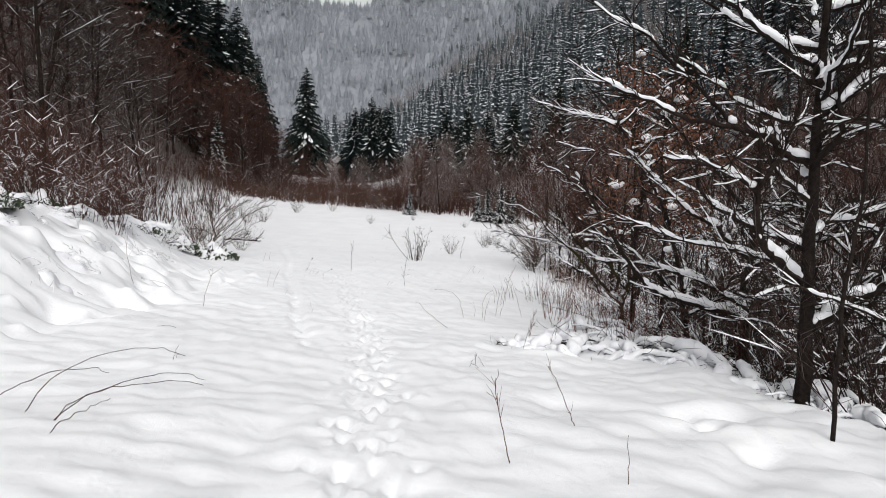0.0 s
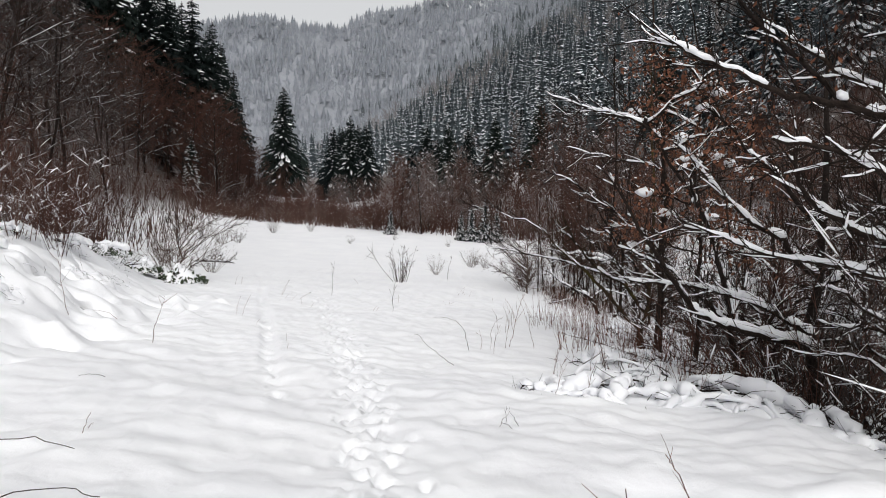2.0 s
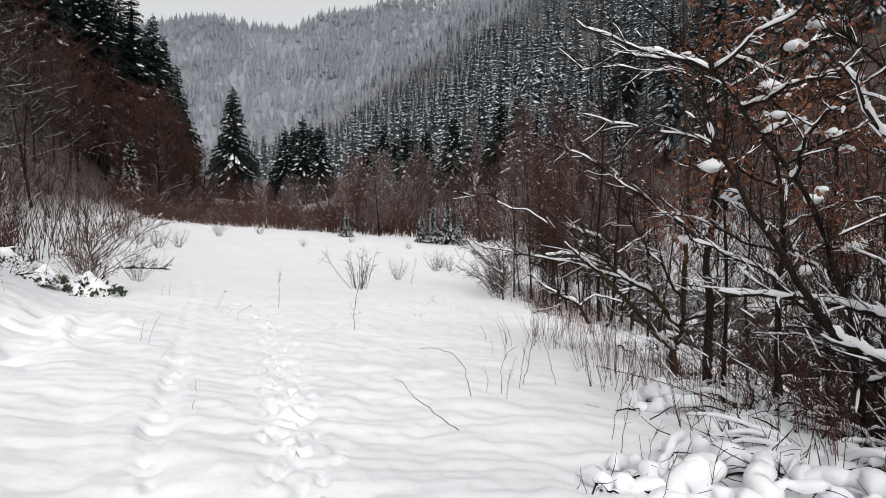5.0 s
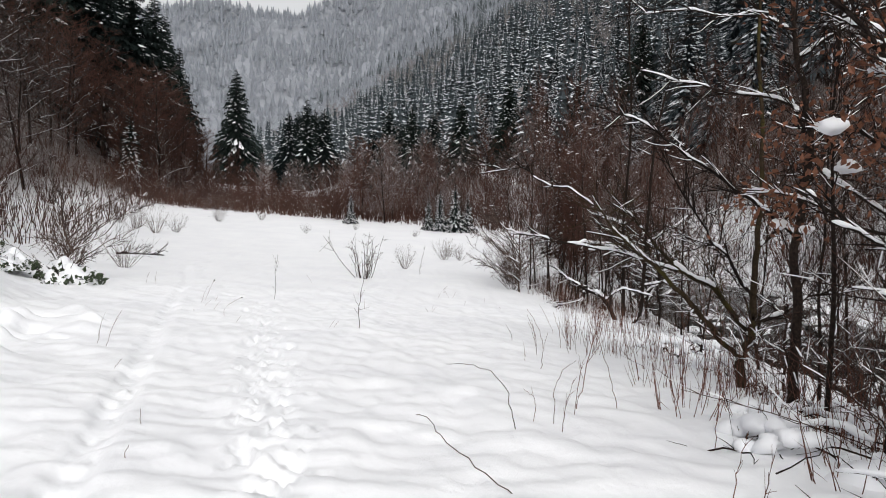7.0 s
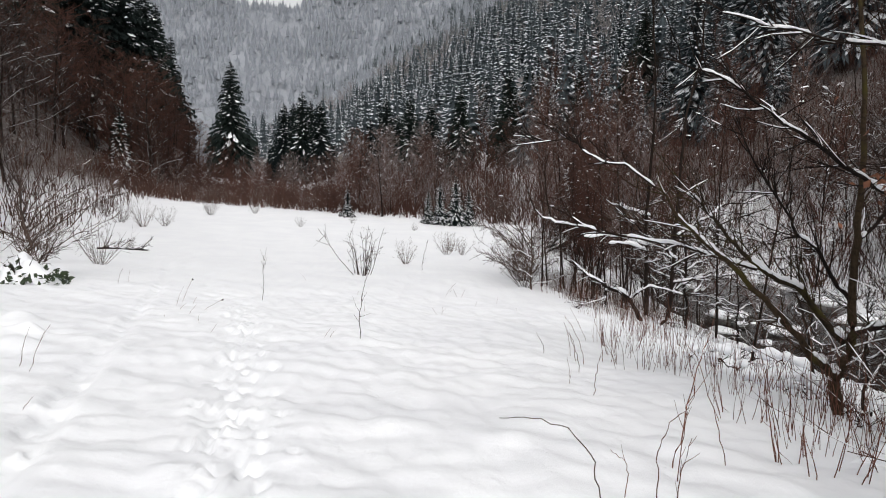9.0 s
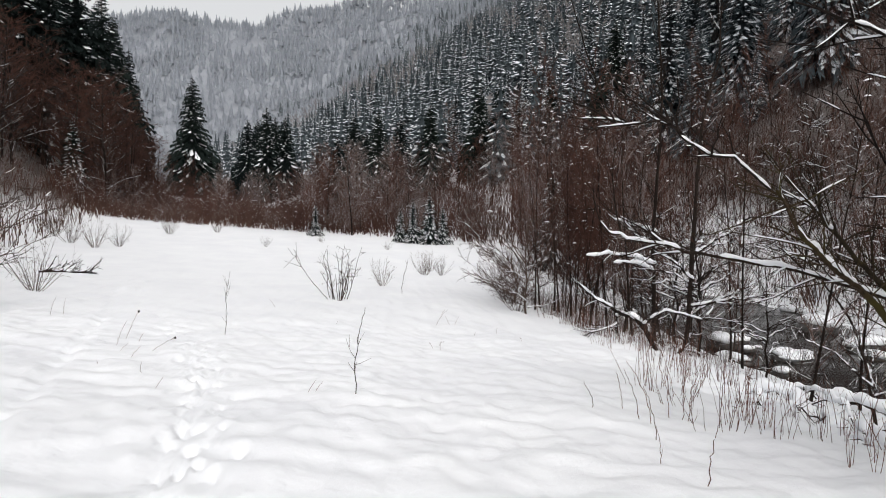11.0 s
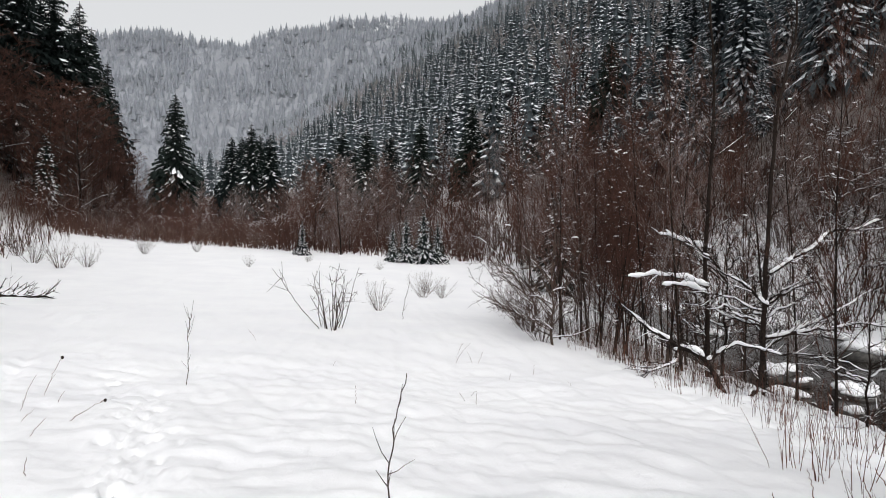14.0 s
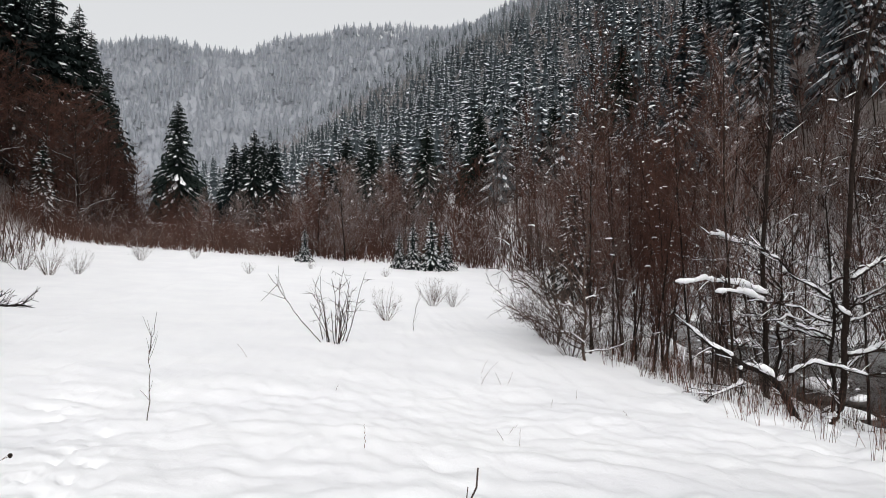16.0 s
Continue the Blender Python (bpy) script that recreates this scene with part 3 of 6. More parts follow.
def build_ground():
    def axis(stretches, first, last, grow):
        mid = np.concatenate([np.arange(a, b - step * 0.5, step) for a, b, step in stretches])
        out, s, after = mid[-1], stretches[-1][2], []
        while out < last:
            s *= grow
            out += s
            after.append(out)
        out, s, before = mid[0], stretches[0][2], []
        while out > first:
            s *= grow
            out -= s
            before.append(out)
        return np.array(before[::-1] + list(mid) + after)

    xs = axis(((-9.6, -3.5, 0.085), (-3.5, 0.5, 0.042), (0.5, 5.0, 0.075)), -1200, 1200, 1.065)
    ys = axis(((1.2, 17.0, 0.055), (17.0, 29.0, 0.09)), -90, 1500, 1.06)
    gx, gy = np.meshgrid(xs, ys)
    z = land(gx, gy)
    for cx, cy, a, long, wide, deep in step_marks():
        i0, i1 = np.searchsorted(ys, (cy - 0.5, cy + 0.5))
        j0, j1 = np.searchsorted(xs, (cx - 0.5, cx + 0.5))
        dx, dy = gx[i0:i1, j0:j1] - cx, gy[i0:i1, j0:j1] - cy
        u, v = dx * math.cos(a) + dy * math.sin(a), -dx * math.sin(a) + dy * math.cos(a)
        r2 = (u / long) ** 2 + (v / wide) ** 2
        z[i0:i1, j0:j1] += -deep * np.exp(-r2 ** 2) + 0.012 * np.exp(-((np.sqrt(r2) - 1.5) / 0.35) ** 2)
    # trodden, crumbled snow along the lines of steps
    rng = np.random.default_rng(5)
    for line, walkers, gap in TRAILS:
        line = np.array(line)
        away = np.abs(gx - np.interp(gy, line[:, 1], line[:, 0]))
        band = np.exp(-(away / (0.3 if walkers > 1 else 0.14)) ** 4) * (gy > line[0, 1]) * (gy < line[-1, 1])
        z += band * (0.012 * swell(gx, gy, 0.31, 2.3) - 0.012)
        if walkers == 1:
            z -= 0.05 * np.exp(-(away / 0.13) ** 4) * ease(9.8, 12.5, gy) * (gy < line[-1, 1])
        # clods kicked up beside the steps
        for _ in range(1700 if walkers > 1 else 300):
            cy = rng.uniform(line[0, 1], 26)
            cx = np.interp(cy, line[:, 1], line[:, 0]) + rng.normal(0, 0.17 if walkers > 1 else 0.1)
            i0, i1 = np.searchsorted(ys, (cy - 0.25, cy + 0.25))
            j0, j1 = np.searchsorted(xs, (cx - 0.25, cx + 0.25))
            z[i0:i1, j0:j1] += rng.uniform(-0.025, 0.03) * np.exp(-((gx[i0:i1, j0:j1] - cx) ** 2 + (gy[i0:i1, j0:j1] - cy) ** 2) / rng.uniform(0.035, 0.07) ** 2)
    # hollows and humps over buried brush
    rng = np.random.default_rng(6)
    for cx, cy, r, d in [(2.66, 7.0, 0.2, 0.17), (2.78, 6.62, 0.13, 0.2), (2.9, 5.85, 0.24, 0.14), (2.35, 6.3, 0.3, 0.09), (3.1, 7.0, 0.2, 0.14), (2.95, 6.45, 0.18, -0.04), (2.45, 6.75, 0.15, -0.04), (2.6, 5.9, 0.18, -0.03), (3.3, 6.3, 0.22, -0.04), (-4.9, 10.6, 0.14, 0.2)] + [(rng.uniform(1.4, 4.6), rng.uniform(4.5, 13), rng.uniform(0.2, 0.5), rng.uniform(-0.09, 0.07)) for _ in range(60)] + [(rng.uniform(-9.5, -4.8), rng.uniform(6, 22), rng.choice((0.14, 0.2, 0.28, 0.36)), rng.choice((-0.16, -0.1, 0.14, 0.22)) * rng.uniform(0.6, 1.2)) for _ in range(330)]:
        z -= d * np.exp(-((gx - cx) ** 2 + (gy - cy) ** 2) / (r * r))
    # small dimples and crusts of wind-blown snow
    near = (gy > 0) & (gy < 60) & (np.abs(gx) < 25)
    z += near * (0.034 * swell(gx, gy, 1.7, 4.2) + 0.022 * swell(gy, gx, 0.9, 2.7))
    z += near * 0.011 * swell(gx, gy, 0.55, 0.9) * (0.5 + 0.5 * swell(gx, gy, 4.0, 3.1))
    w, h = len(xs), len(ys)
    k = (np.arange(h - 1)[:, None] * w + np.arange(w - 1)[None]).ravel()
    faces = np.stack([k, k + 1, k + w + 1, k + w], 1)
    me = bpy.data.meshes.new("ground")
    me.from_pydata(np.stack([gx.ravel(), gy.ravel(), z.ravel()], 1), [], faces.tolist())
    me.polygons.foreach_set("use_smooth", np.ones(len(me.polygons), bool))
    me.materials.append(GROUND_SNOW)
    return tagged(new("ground", me), "snow-covered meadow with footprints between wooded hillsides", "snow", kind="structure")


build_ground()

# ---- stream ----
def build_stream():
    g = Geo()
    ys = np.arange(-30, 125, 0.5)
    v, f = [], []
    n = 26
    for y in ys:
        m = float(stream_middle(y))
        for i in range(n + 1):
            x = m + (i / n - 0.5) * 22
            v.append((x, y, -4.42 + 0.02 * max(0, y - 40) + 0.025 * math.sin(1.9 * y + 2 * math.sin(x)) * math.sin(1.3 * x)))
    for j in range(len(ys) - 1):
        for i in range(n):
            k = j * (n + 1) + i
            f.append((k, k + 1, k + n + 2, k + n + 1))
    g.add(v, f)
    me = g.data("water")
    me.materials.append(WATER)
    tagged(new("water", me), "dark shallow stream running between snowy banks", "water", kind="structure")


build_stream()


def boulder(seed, size):
    rng = np.random.default_rng(seed)
    ob = thing("boulder", "dark wet boulder with a cap of snow in the stream", "rock", group="boulders in the stream")
    rock, cap = Geo(), Geo()
    blob(rock, (0, 0, 0), (size, size * 0.8, size * 0.55), rng, 6, 9, 0.22)
    blob(cap, (0, 0, size * 0.42), (size * 0.92, size * 0.75, size * 0.34), rng, 6, 10, 0.14)
    part("rock", rock, ROCK, ob)
    part("snow_cap", cap, SNOW_SOFT, ob, "rounded cap of snow")
    return ob


def build_boulders():
    rng = np.random.default_rng(7)
    kinds = [boulder(i, s) for i, s in enumerate((0.35, 0.5, 0.7, 0.95))]
    for i, k in enumerate(kinds):
        place(k, (13.2, 15.0, 14.1, 20.6)[i], (33.5, 36.0, 38.5, 41.5)[i], 40 * i, 1, z=-4.35, sink=0)
    for i in range(40):
        y = rng.uniform(20, 62)
        x = float(stream_middle(y)) + rng.choice((-1, 1)) * abs(rng.normal(2.9, 1.2))
        k = kinds[rng.integers(0, 4)]
        copy_thing(k, pose(x, y, -4.42 + rng.uniform(-0.12, 0.12), 0, 0, rng.uniform(0, 360)) @ Matrix.Diagonal((rng.uniform(0.4, 1.3), rng.uniform(0.4, 1.0), rng.uniform(0.35, 0.9), 1)))


build_boulders()

# ---- trees on the hillsides ----
def scatter(rng, count, box, keep, gap):
    """Places in the box that keep() allows, at least gap apart."""
    got, cells = [], {}
    for _ in range(count * 30):
        x, y = rng.uniform(box[0], box[1]), rng.uniform(box[2], box[3])
        c = (int(x // gap), int(y // gap))
        if keep(x, y) and all((x - a) ** 2 + (y - b) ** 2 > gap * gap for i in (-1, 0, 1) for j in (-1, 0, 1) for a, b in cells.get((c[0] + i, c[1] + j), ())):
            cells.setdefault(c, []).append((x, y))
            got.append((x, y))
            if len(got) == count:
                break
    return got


def right_rise(x, y):
    return 0.94 * x + 0.342 * y - 43


def left_rise(x, y):
    return -20 - 0.15 * (y - 35) - x


# spruces that stand out singly
def build_lone_spruces():
    dark = make_spruce("spruce", "tall dark green spruce with snow on its boughs", spruce_geo(11, 28, 7.0, 44, 27, 0.2), NEEDLE, "tall spruces")
    place(dark, -37.6, 205.5, 10, 1.15)
    for x, y, s, t in ((-18.12, 159.2, 0.62, 50), (-14.33, 158.54, 0.7, 120), (-16.4, 160.93, 0.62, 15), (-12.77, 160.3, 0.62, 85), (-10.65, 157.9, 0.6, 200),
                       (19.2, 109.1, 0.47, 60), (21.8, 108.5, 0.49, 220), (1.8, 111.2, 0.51, 20), (8.2, 110.8, 0.43, 310), (-0.4, 111.3, 0.40, 95), (28.8, 106.4, 0.35, 250), (5.2, 111.1, 0.50, 140), (12.4, 110.3, 0.44, 185), (3.6, 113.5, 0.42, 75), (36.6, 103.4, 0.5, 33)):
        again(dark, x, y, t, s)
    slim = make_spruce("spruce", "slender dark spruce above the leafless wood", spruce_geo(13, 27, 5.4, 44, 24, 0.15), NEEDLE, "slope spruces")
    place(slim, -34.6, 120, 0, 1.0)
    for x, y, s, t in ((-32.4, 121, 1.0, 80), (-30.6, 122, 0.85, 15), (-33, 118, 1.08, 140), (-35.5, 116, 1.15, 210), (-31.8, 119, 0.95, 300), (-38.5, 113, 1.15, 45), (-37.5, 117, 1.05, 160), (-40, 120, 1.0, 10), (-41, 112, 1.1, 70), (-45, 108, 1.1, 190), (-43, 117, 1.1, 130), (-49, 104, 1.1, 250), (-48, 113, 1.1, 20), (-53, 100, 1.1, 320)):
        again(slim, x, y, t, s)
    small = make_spruce("spruce", "young spruce weighed down by snow beside the bushes", spruce_geo(12, 11, 2.6, 24, 18, 0.75), NEEDLE, "young spruces")
    place(small, -30.95, 100.4, 0, 0.84)
    for x, y, s, t in ((19.5, 112, 1.05, 40), (13.9, 59.4, 0.72, 90), (5.6, 71.6, 0.36, 10), (6.9, 71.0, 0.42, 130), (8.1, 71.4, 0.33, 230), (4.6, 72.2, 0.28, 70), (-2.6, 76, 0.28, 33), (24, 106, 0.95, 75)):
        again(small, x, y, t, s)


build_lone_spruces()


def build_right_forest():
    rng = np.random.default_rng(21)
    near = [make_spruce("spruce", "spruce dusted with snow on the steep hillside", spruce_geo(30 + i, h, w, 40, 26, 0.75), NEEDLE_HILL, "hillside spruces", SNOW_HILL) for i, (h, w) in enumerate(((17, 3.1), (20, 3.4), (15, 3.0), (22, 3.5)))]
    spots = scatter(rng, 112, (-10, 150, 20, 200), lambda x, y: 14 < right_rise(x, y) < 52 and y > 0.2 * x and y < 130 and math.hypot(x + 1, y - 17) > 66, 5.0)
    spots.sort(key=lambda p: right_rise(*p))
    for i, (x, y) in enumerate(spots):
        size, turn = rng.uniform(0.45, 1.12) * (0.7 if y > 85 else 1.0), rng.uniform(0, 360)
        if i < 4:
            place(near[i], x, y, turn, size)
        else:
            again(near[i % 4], x, y, turn, size)
    # the rest of the wood, too far and too many to count
    forms = [far_spruce(60 + i, w, n, 10, 0.8) for i, (w, n) in enumerate(((0.17, 17), (0.23, 13), (0.2, 14), (0.26, 12), (0.19, 14)))]
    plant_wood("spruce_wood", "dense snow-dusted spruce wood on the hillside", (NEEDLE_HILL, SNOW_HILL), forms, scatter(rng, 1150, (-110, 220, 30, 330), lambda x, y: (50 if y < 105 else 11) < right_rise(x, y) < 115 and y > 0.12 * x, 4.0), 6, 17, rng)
    # upper slope: paler needles and greyer snow, haze painted in with the frost
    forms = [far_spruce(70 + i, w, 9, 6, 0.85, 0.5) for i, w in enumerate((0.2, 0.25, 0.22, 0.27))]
    plant_wood("upper_spruce_wood", "frosted spruce wood high on the hillside, haze put into its colour", (NEEDLE_WOOD, SNOW_WOOD), forms, scatter(rng, 2300, (-150, 400, 60, 600), lambda x, y: 112 < right_rise(x, y) < 345 and y > 0.12 * x, 4.8), 6, 16, rng)
    forms = [far_crown(75 + i, 0.28, 22, 5, 0.008) for i in range(3)]
    plant_wood("hillside_bare_wood", "grey leafless trees between the spruces on the hillside, haze put into their colour", (WOOD_BARE,), forms, scatter(rng, 420, (-110, 240, 30, 420), lambda x, y: 40 < right_rise(x, y) < 260 and y > 0.12 * x and swell(x, y, 130, 0.4) > -0.2, 4.6), 8, 15, rng)


build_right_forest()


def build_far_wood():
    rng = np.random.default_rng(22)
    face = lambda x, y: y * 0.97 + 0.2 * x > 415
    fir = lambda x, y: face(x, y) and swell(x, y, 190, 1.2) > -0.45
    # both far woods have the mist mixed into their base colours
    plant_wood("far_spruce_wood", "frosted spruces on the distant mountain, mist put into their colour", (NEEDLE_HAZE, SNOW_HAZE), [far_spruce(80 + i, 0.27, 6, 5, 0.55, 0.6) for i in range(3)], scatter(rng, 2700, (-290, 170, 400, 920), fir, 4.6), 9, 16, rng)
    plant_wood("far_bare_wood", "leafless trees on the distant mountain, pale with haze put into their colour", (WOOD_HAZE,), [far_crown(90 + i, 0.55, 11, 1, 0.03) for i in range(3)], scatter(rng, 5600, (-290, 170, 400, 920), face, 4.0), 6, 11, rng)


build_far_wood()


def build_bare_woods():
    rng = np.random.default_rng(23)
    # leafless wood on the slope beside the meadow
    kinds = [make_bare("bare_tree", "leafless brown tree with snow along its slanting branches", "tree", bare_tree(100 + i, h, 0.14, 40, 0.08, 0.66, 0.33, 9, 0.05, 0.019, 0.0 if i == 3 else 0.010, 0.04, 4, 2, 0.5, 0.45), (BARK, TWIG_RED if i == 3 else TWIG_DARK, SNOW_SOFT), "trees on the slope") for i, h in enumerate((13, 15, 11, 14))]
    spots = scatter(rng, 120, (-75, -17, 14, 128), lambda x, y: 0 < left_rise(x, y) < 38, 3.4)
    spots += [(-28, 106), (-26.6, 104.5), (-30, 105), (-27.6, 101), (-31, 101), (-33, 105), (-29.4, 98), (-35, 103), (-32.6, 96), (-26.8, 108), (-37, 99), (-29, 110), (-31.5, 110), (-34, 109), (-36.5, 106), (-39, 104), (-25.6, 103), (-34.5, 93), (-38, 92), (-41, 97), (-27.6, 111), (-30.2, 113), (-33, 113), (-28.4, 103.4), (-30.6, 107.6), (-32.4, 102.6), (-35.6, 110), (-26.4, 106.4), (-29.6, 100.6), (-33.8, 98.6), (-26, 111), (-25, 108), (-24.2, 105), (-24.8, 101.5), (-23.4, 107)]
    spots = spots[:4] + [p for p in spots[4:] if abs(p[0] + 22 + (p[1] - 72) * 0.32) > 4.0 or not 60 < p[1] < 101]
    for i, (x, y) in enumerate(spots):
        s, t = (rng.uniform(0.75, 1.15) if i < 115 else rng.uniform(1.0, 1.2) - (0.35 if x > -27 else 0)), rng.uniform(0, 360)
        if i < 4:
            place(kinds[i], x, y, t, s)
        else:
            again(kinds[3 if (y > 88 and i % 4) or (i % 9 == 0) else i % 3], x, y, t, s, (rng.normal(0, 3), 5 + rng.normal(0, 4)) if y < 88 else (0, 0))
    # alders behind the meadow and along the far bank of the stream
    kinds = [make_bare("alder", "slim leafless reddish-brown alder", "tree", bare_tree(120 + i, h, 0.09, 40, 0.02, 0.55, 0.33, 9, 0.04, 0.018, 0.0, 0.03, 4, 3, 0.5), (BARK, TWIG_RED if i % 2 else TWIG_RIME, SNOW_SOFT), "alders round the meadow") for i, h in enumerate((11, 9.5, 12, 10))]

    def behind(x, y):
        return (y > 90 - 0.55 * (x + 20) and right_rise(x, y) < 18 and left_rise(x, y) < 2 and y < 165) or (right_rise(x, y) > -12 and right_rise(x, y) < 20 and x > float(stream_middle(y)) + 5.5)

    spots = scatter(rng, 100, (-46, 30, 74, 140), lambda x, y: 88 - 0.5 * (x + 20) < y < 128 - 0.5 * (x + 20) and left_rise(x, y) < 2 and right_rise(x, y) < 14, 2.3)
    spots += scatter(rng, 40, (-50, 66, 60, 165), behind, 3.0)
    for i, (x, y) in enumerate(spots):
        s, t = rng.uniform(0.5, 0.85) * (0.6 if -26 < x < -5 and y < 128 else 1), rng.uniform(0, 360)
        if i < 4:
            place(kinds[i], x, y, t, s)
        else:
            again(kinds[i % 4], x, y, t, s)


build_bare_woods()

undergrowth("slope_undergrowth", "brown bare undergrowth on the wooded slope", TWIG_RIME, 9000, (-75, -14, 12, 125), lambda x, y: -4 < left_rise(x, y) < 34, 1.0, 3.4, 0.035, 31)
undergrowth("bank_undergrowth", "dark brown bare undergrowth beyond the stream", TWIG_DARK, 9000, (18, 80, 5, 110), lambda x, y: x > float(stream_middle(y)) + 5.4 and right_rise(x, y) < 26, 0.8, 3.2, 0.028, 32)
undergrowth("waterside_undergrowth", "dark bare undergrowth along the far bank", TWIG_DARK, 5000, (18, 46, 8, 78), lambda x, y: float(stream_middle(y)) + 0.8 < x < float(stream_middle(y)) + 14 and up(x, y) > -4.1, 0.7, 3.0, 0.022, 34)
undergrowth("low_thicket", "low brown bare thicket at the end of the meadow", TWIG_RIME, 5000, (-27, -5, 62, 140), lambda x, y: 87 - 0.44 * (x + 20) < y < 122 - 0.44 * (x + 20) and left_rise(x, y) < 3, 1.4, 3.6, 0.035, 35)
undergrowth("meadow_thicket", "brown bare thicket closing the end of the meadow", TWIG_RED, 6500, (-46, 34, 62, 140), lambda x, y: not -27 < x < -5 and 87 - 0.44 * (x + 20) < y < 122 - 0.44 * (x + 20) and left_rise(x, y) < 3 and right_rise(x, y) < 18, 1.2, 4.6, 0.04, 33)

# ---- single trees beside the path ----
def curve(points, per=5):
    """A smooth line through a few points."""
    p = [np.array(q, float) for q in points]
    p = [2 * p[0] - p[1], *p, 2 * p[-1] - p[-2]]
    out = []
    for i in range(1, len(p) - 2):
        a, b, c, d = p[i - 1 : i + 3]
        for k in range(per):
            t = k / per
            out.append(0.5 * (2 * b + (c - a) * t + (2 * a - 5 * b + 4 * c - d) * t * t + (3 * b - a - 3 * c + d) * t ** 3))
    out.append(p[-2])
    return np.array(out)


def limb(tree, base, points, r0, r1, rng, depth=0.07, twigs=8, wood=BARK, name="limb", fine=0.0075, long=0.7, gaps=0.15):
    """One limb of a tree with its side twigs, and the snow on it as a part of the limb."""
    line = curve(points) - np.array(base)
    line[1:-1] += rng.normal(0, 0.012, (len(line) - 2, 3))
    bend = np.linspace(0, 6, len(line))
    line += np.stack([np.interp(bend, np.arange(7), np.concatenate([[0], rng.normal(0, 0.045, 6)])) for _ in range(3)], 1) * min(1, np.linalg.norm(line[-1] - line[0]) / 2)
    r = np.linspace(r0, r1, len(line))
    g, w = Geo(), Geo()
    g.tube(line, r, 7, cap=True)
    if depth:
        lay_snow(w, line, r, depth, rng, 7, gaps, 0.04)
    for _ in range(int(twigs * 2.8)):
        m = rng.uniform(0.12, 1) * (len(line) - 1)
        i = min(len(line) - 2, int(m))
        q = line[i] + (line[i + 1] - line[i]) * (m - i)
        e = unit(unit(line[i + 1] - line[i]) + rng.normal(0, 0.55, 3) + np.array([0, 0, 0.15]))
        size = long * rng.uniform(0.4, 1.3)
        t = limb_line(rng, q, e, size, 4, 0.13, 0.03)
        tr = np.linspace(fine * 1.3, fine * 0.5, 5)
        g.tube(t, tr, 4)
        if depth and rng.random() < 0.7:
            lay_snow(w, t[:4], tr[:4], depth * rng.uniform(0.2, 0.42), rng, 5, 0.5, 0.045)
        for _ in range(4):
            m2 = rng.uniform(0.2, 1) * 4
            q2 = np.array([np.interp(m2, np.arange(5), t[:, c]) for c in range(3)])
            t2 = limb_line(rng, q2, unit(e + rng.normal(0, 0.6, 3)), size * rng.uniform(0.2, 0.5), 2, 0.12, 0.02)
            g.tube(t2, np.array([fine * 0.6, fine * 0.5, fine * 0.3]), 3)
    ob = part(name, g, wood, tree)
    if w.n:
        s = part("snow", w, SNOW_SOFT, ob, "thick fresh snow along the limb")
        s["kind"] = "stuff"
    return ob


def leafy(tree, base, centre, spread, count, rng, size=0.05):
    """Withered leaves still hanging on the twigs."""
    g = Geo()
    for _ in range(count):
        c = np.array(centre) - np.array(base) + rng.normal(0, 1, 3) * np.array(spread)
        a, b = unit(rng.normal(0, 1, 3)), unit(rng.normal(0, 1, 3))
        b = unit(b - a * (a @ b))
        n = np.cross(a, b) * size * 0.25
        s = size * rng.uniform(0.6, 1.3)
        g.add([c - a * s, c + b * s * 0.5 + n, c + a * s, c - b * s * 0.5 + n], [(0, 1, 2), (0, 2, 3)])
    ob = part("withered_foliage", g, LEAF_DEAD, tree, "rust-brown withered leaves", False)
    ob["kind"] = "stuff"


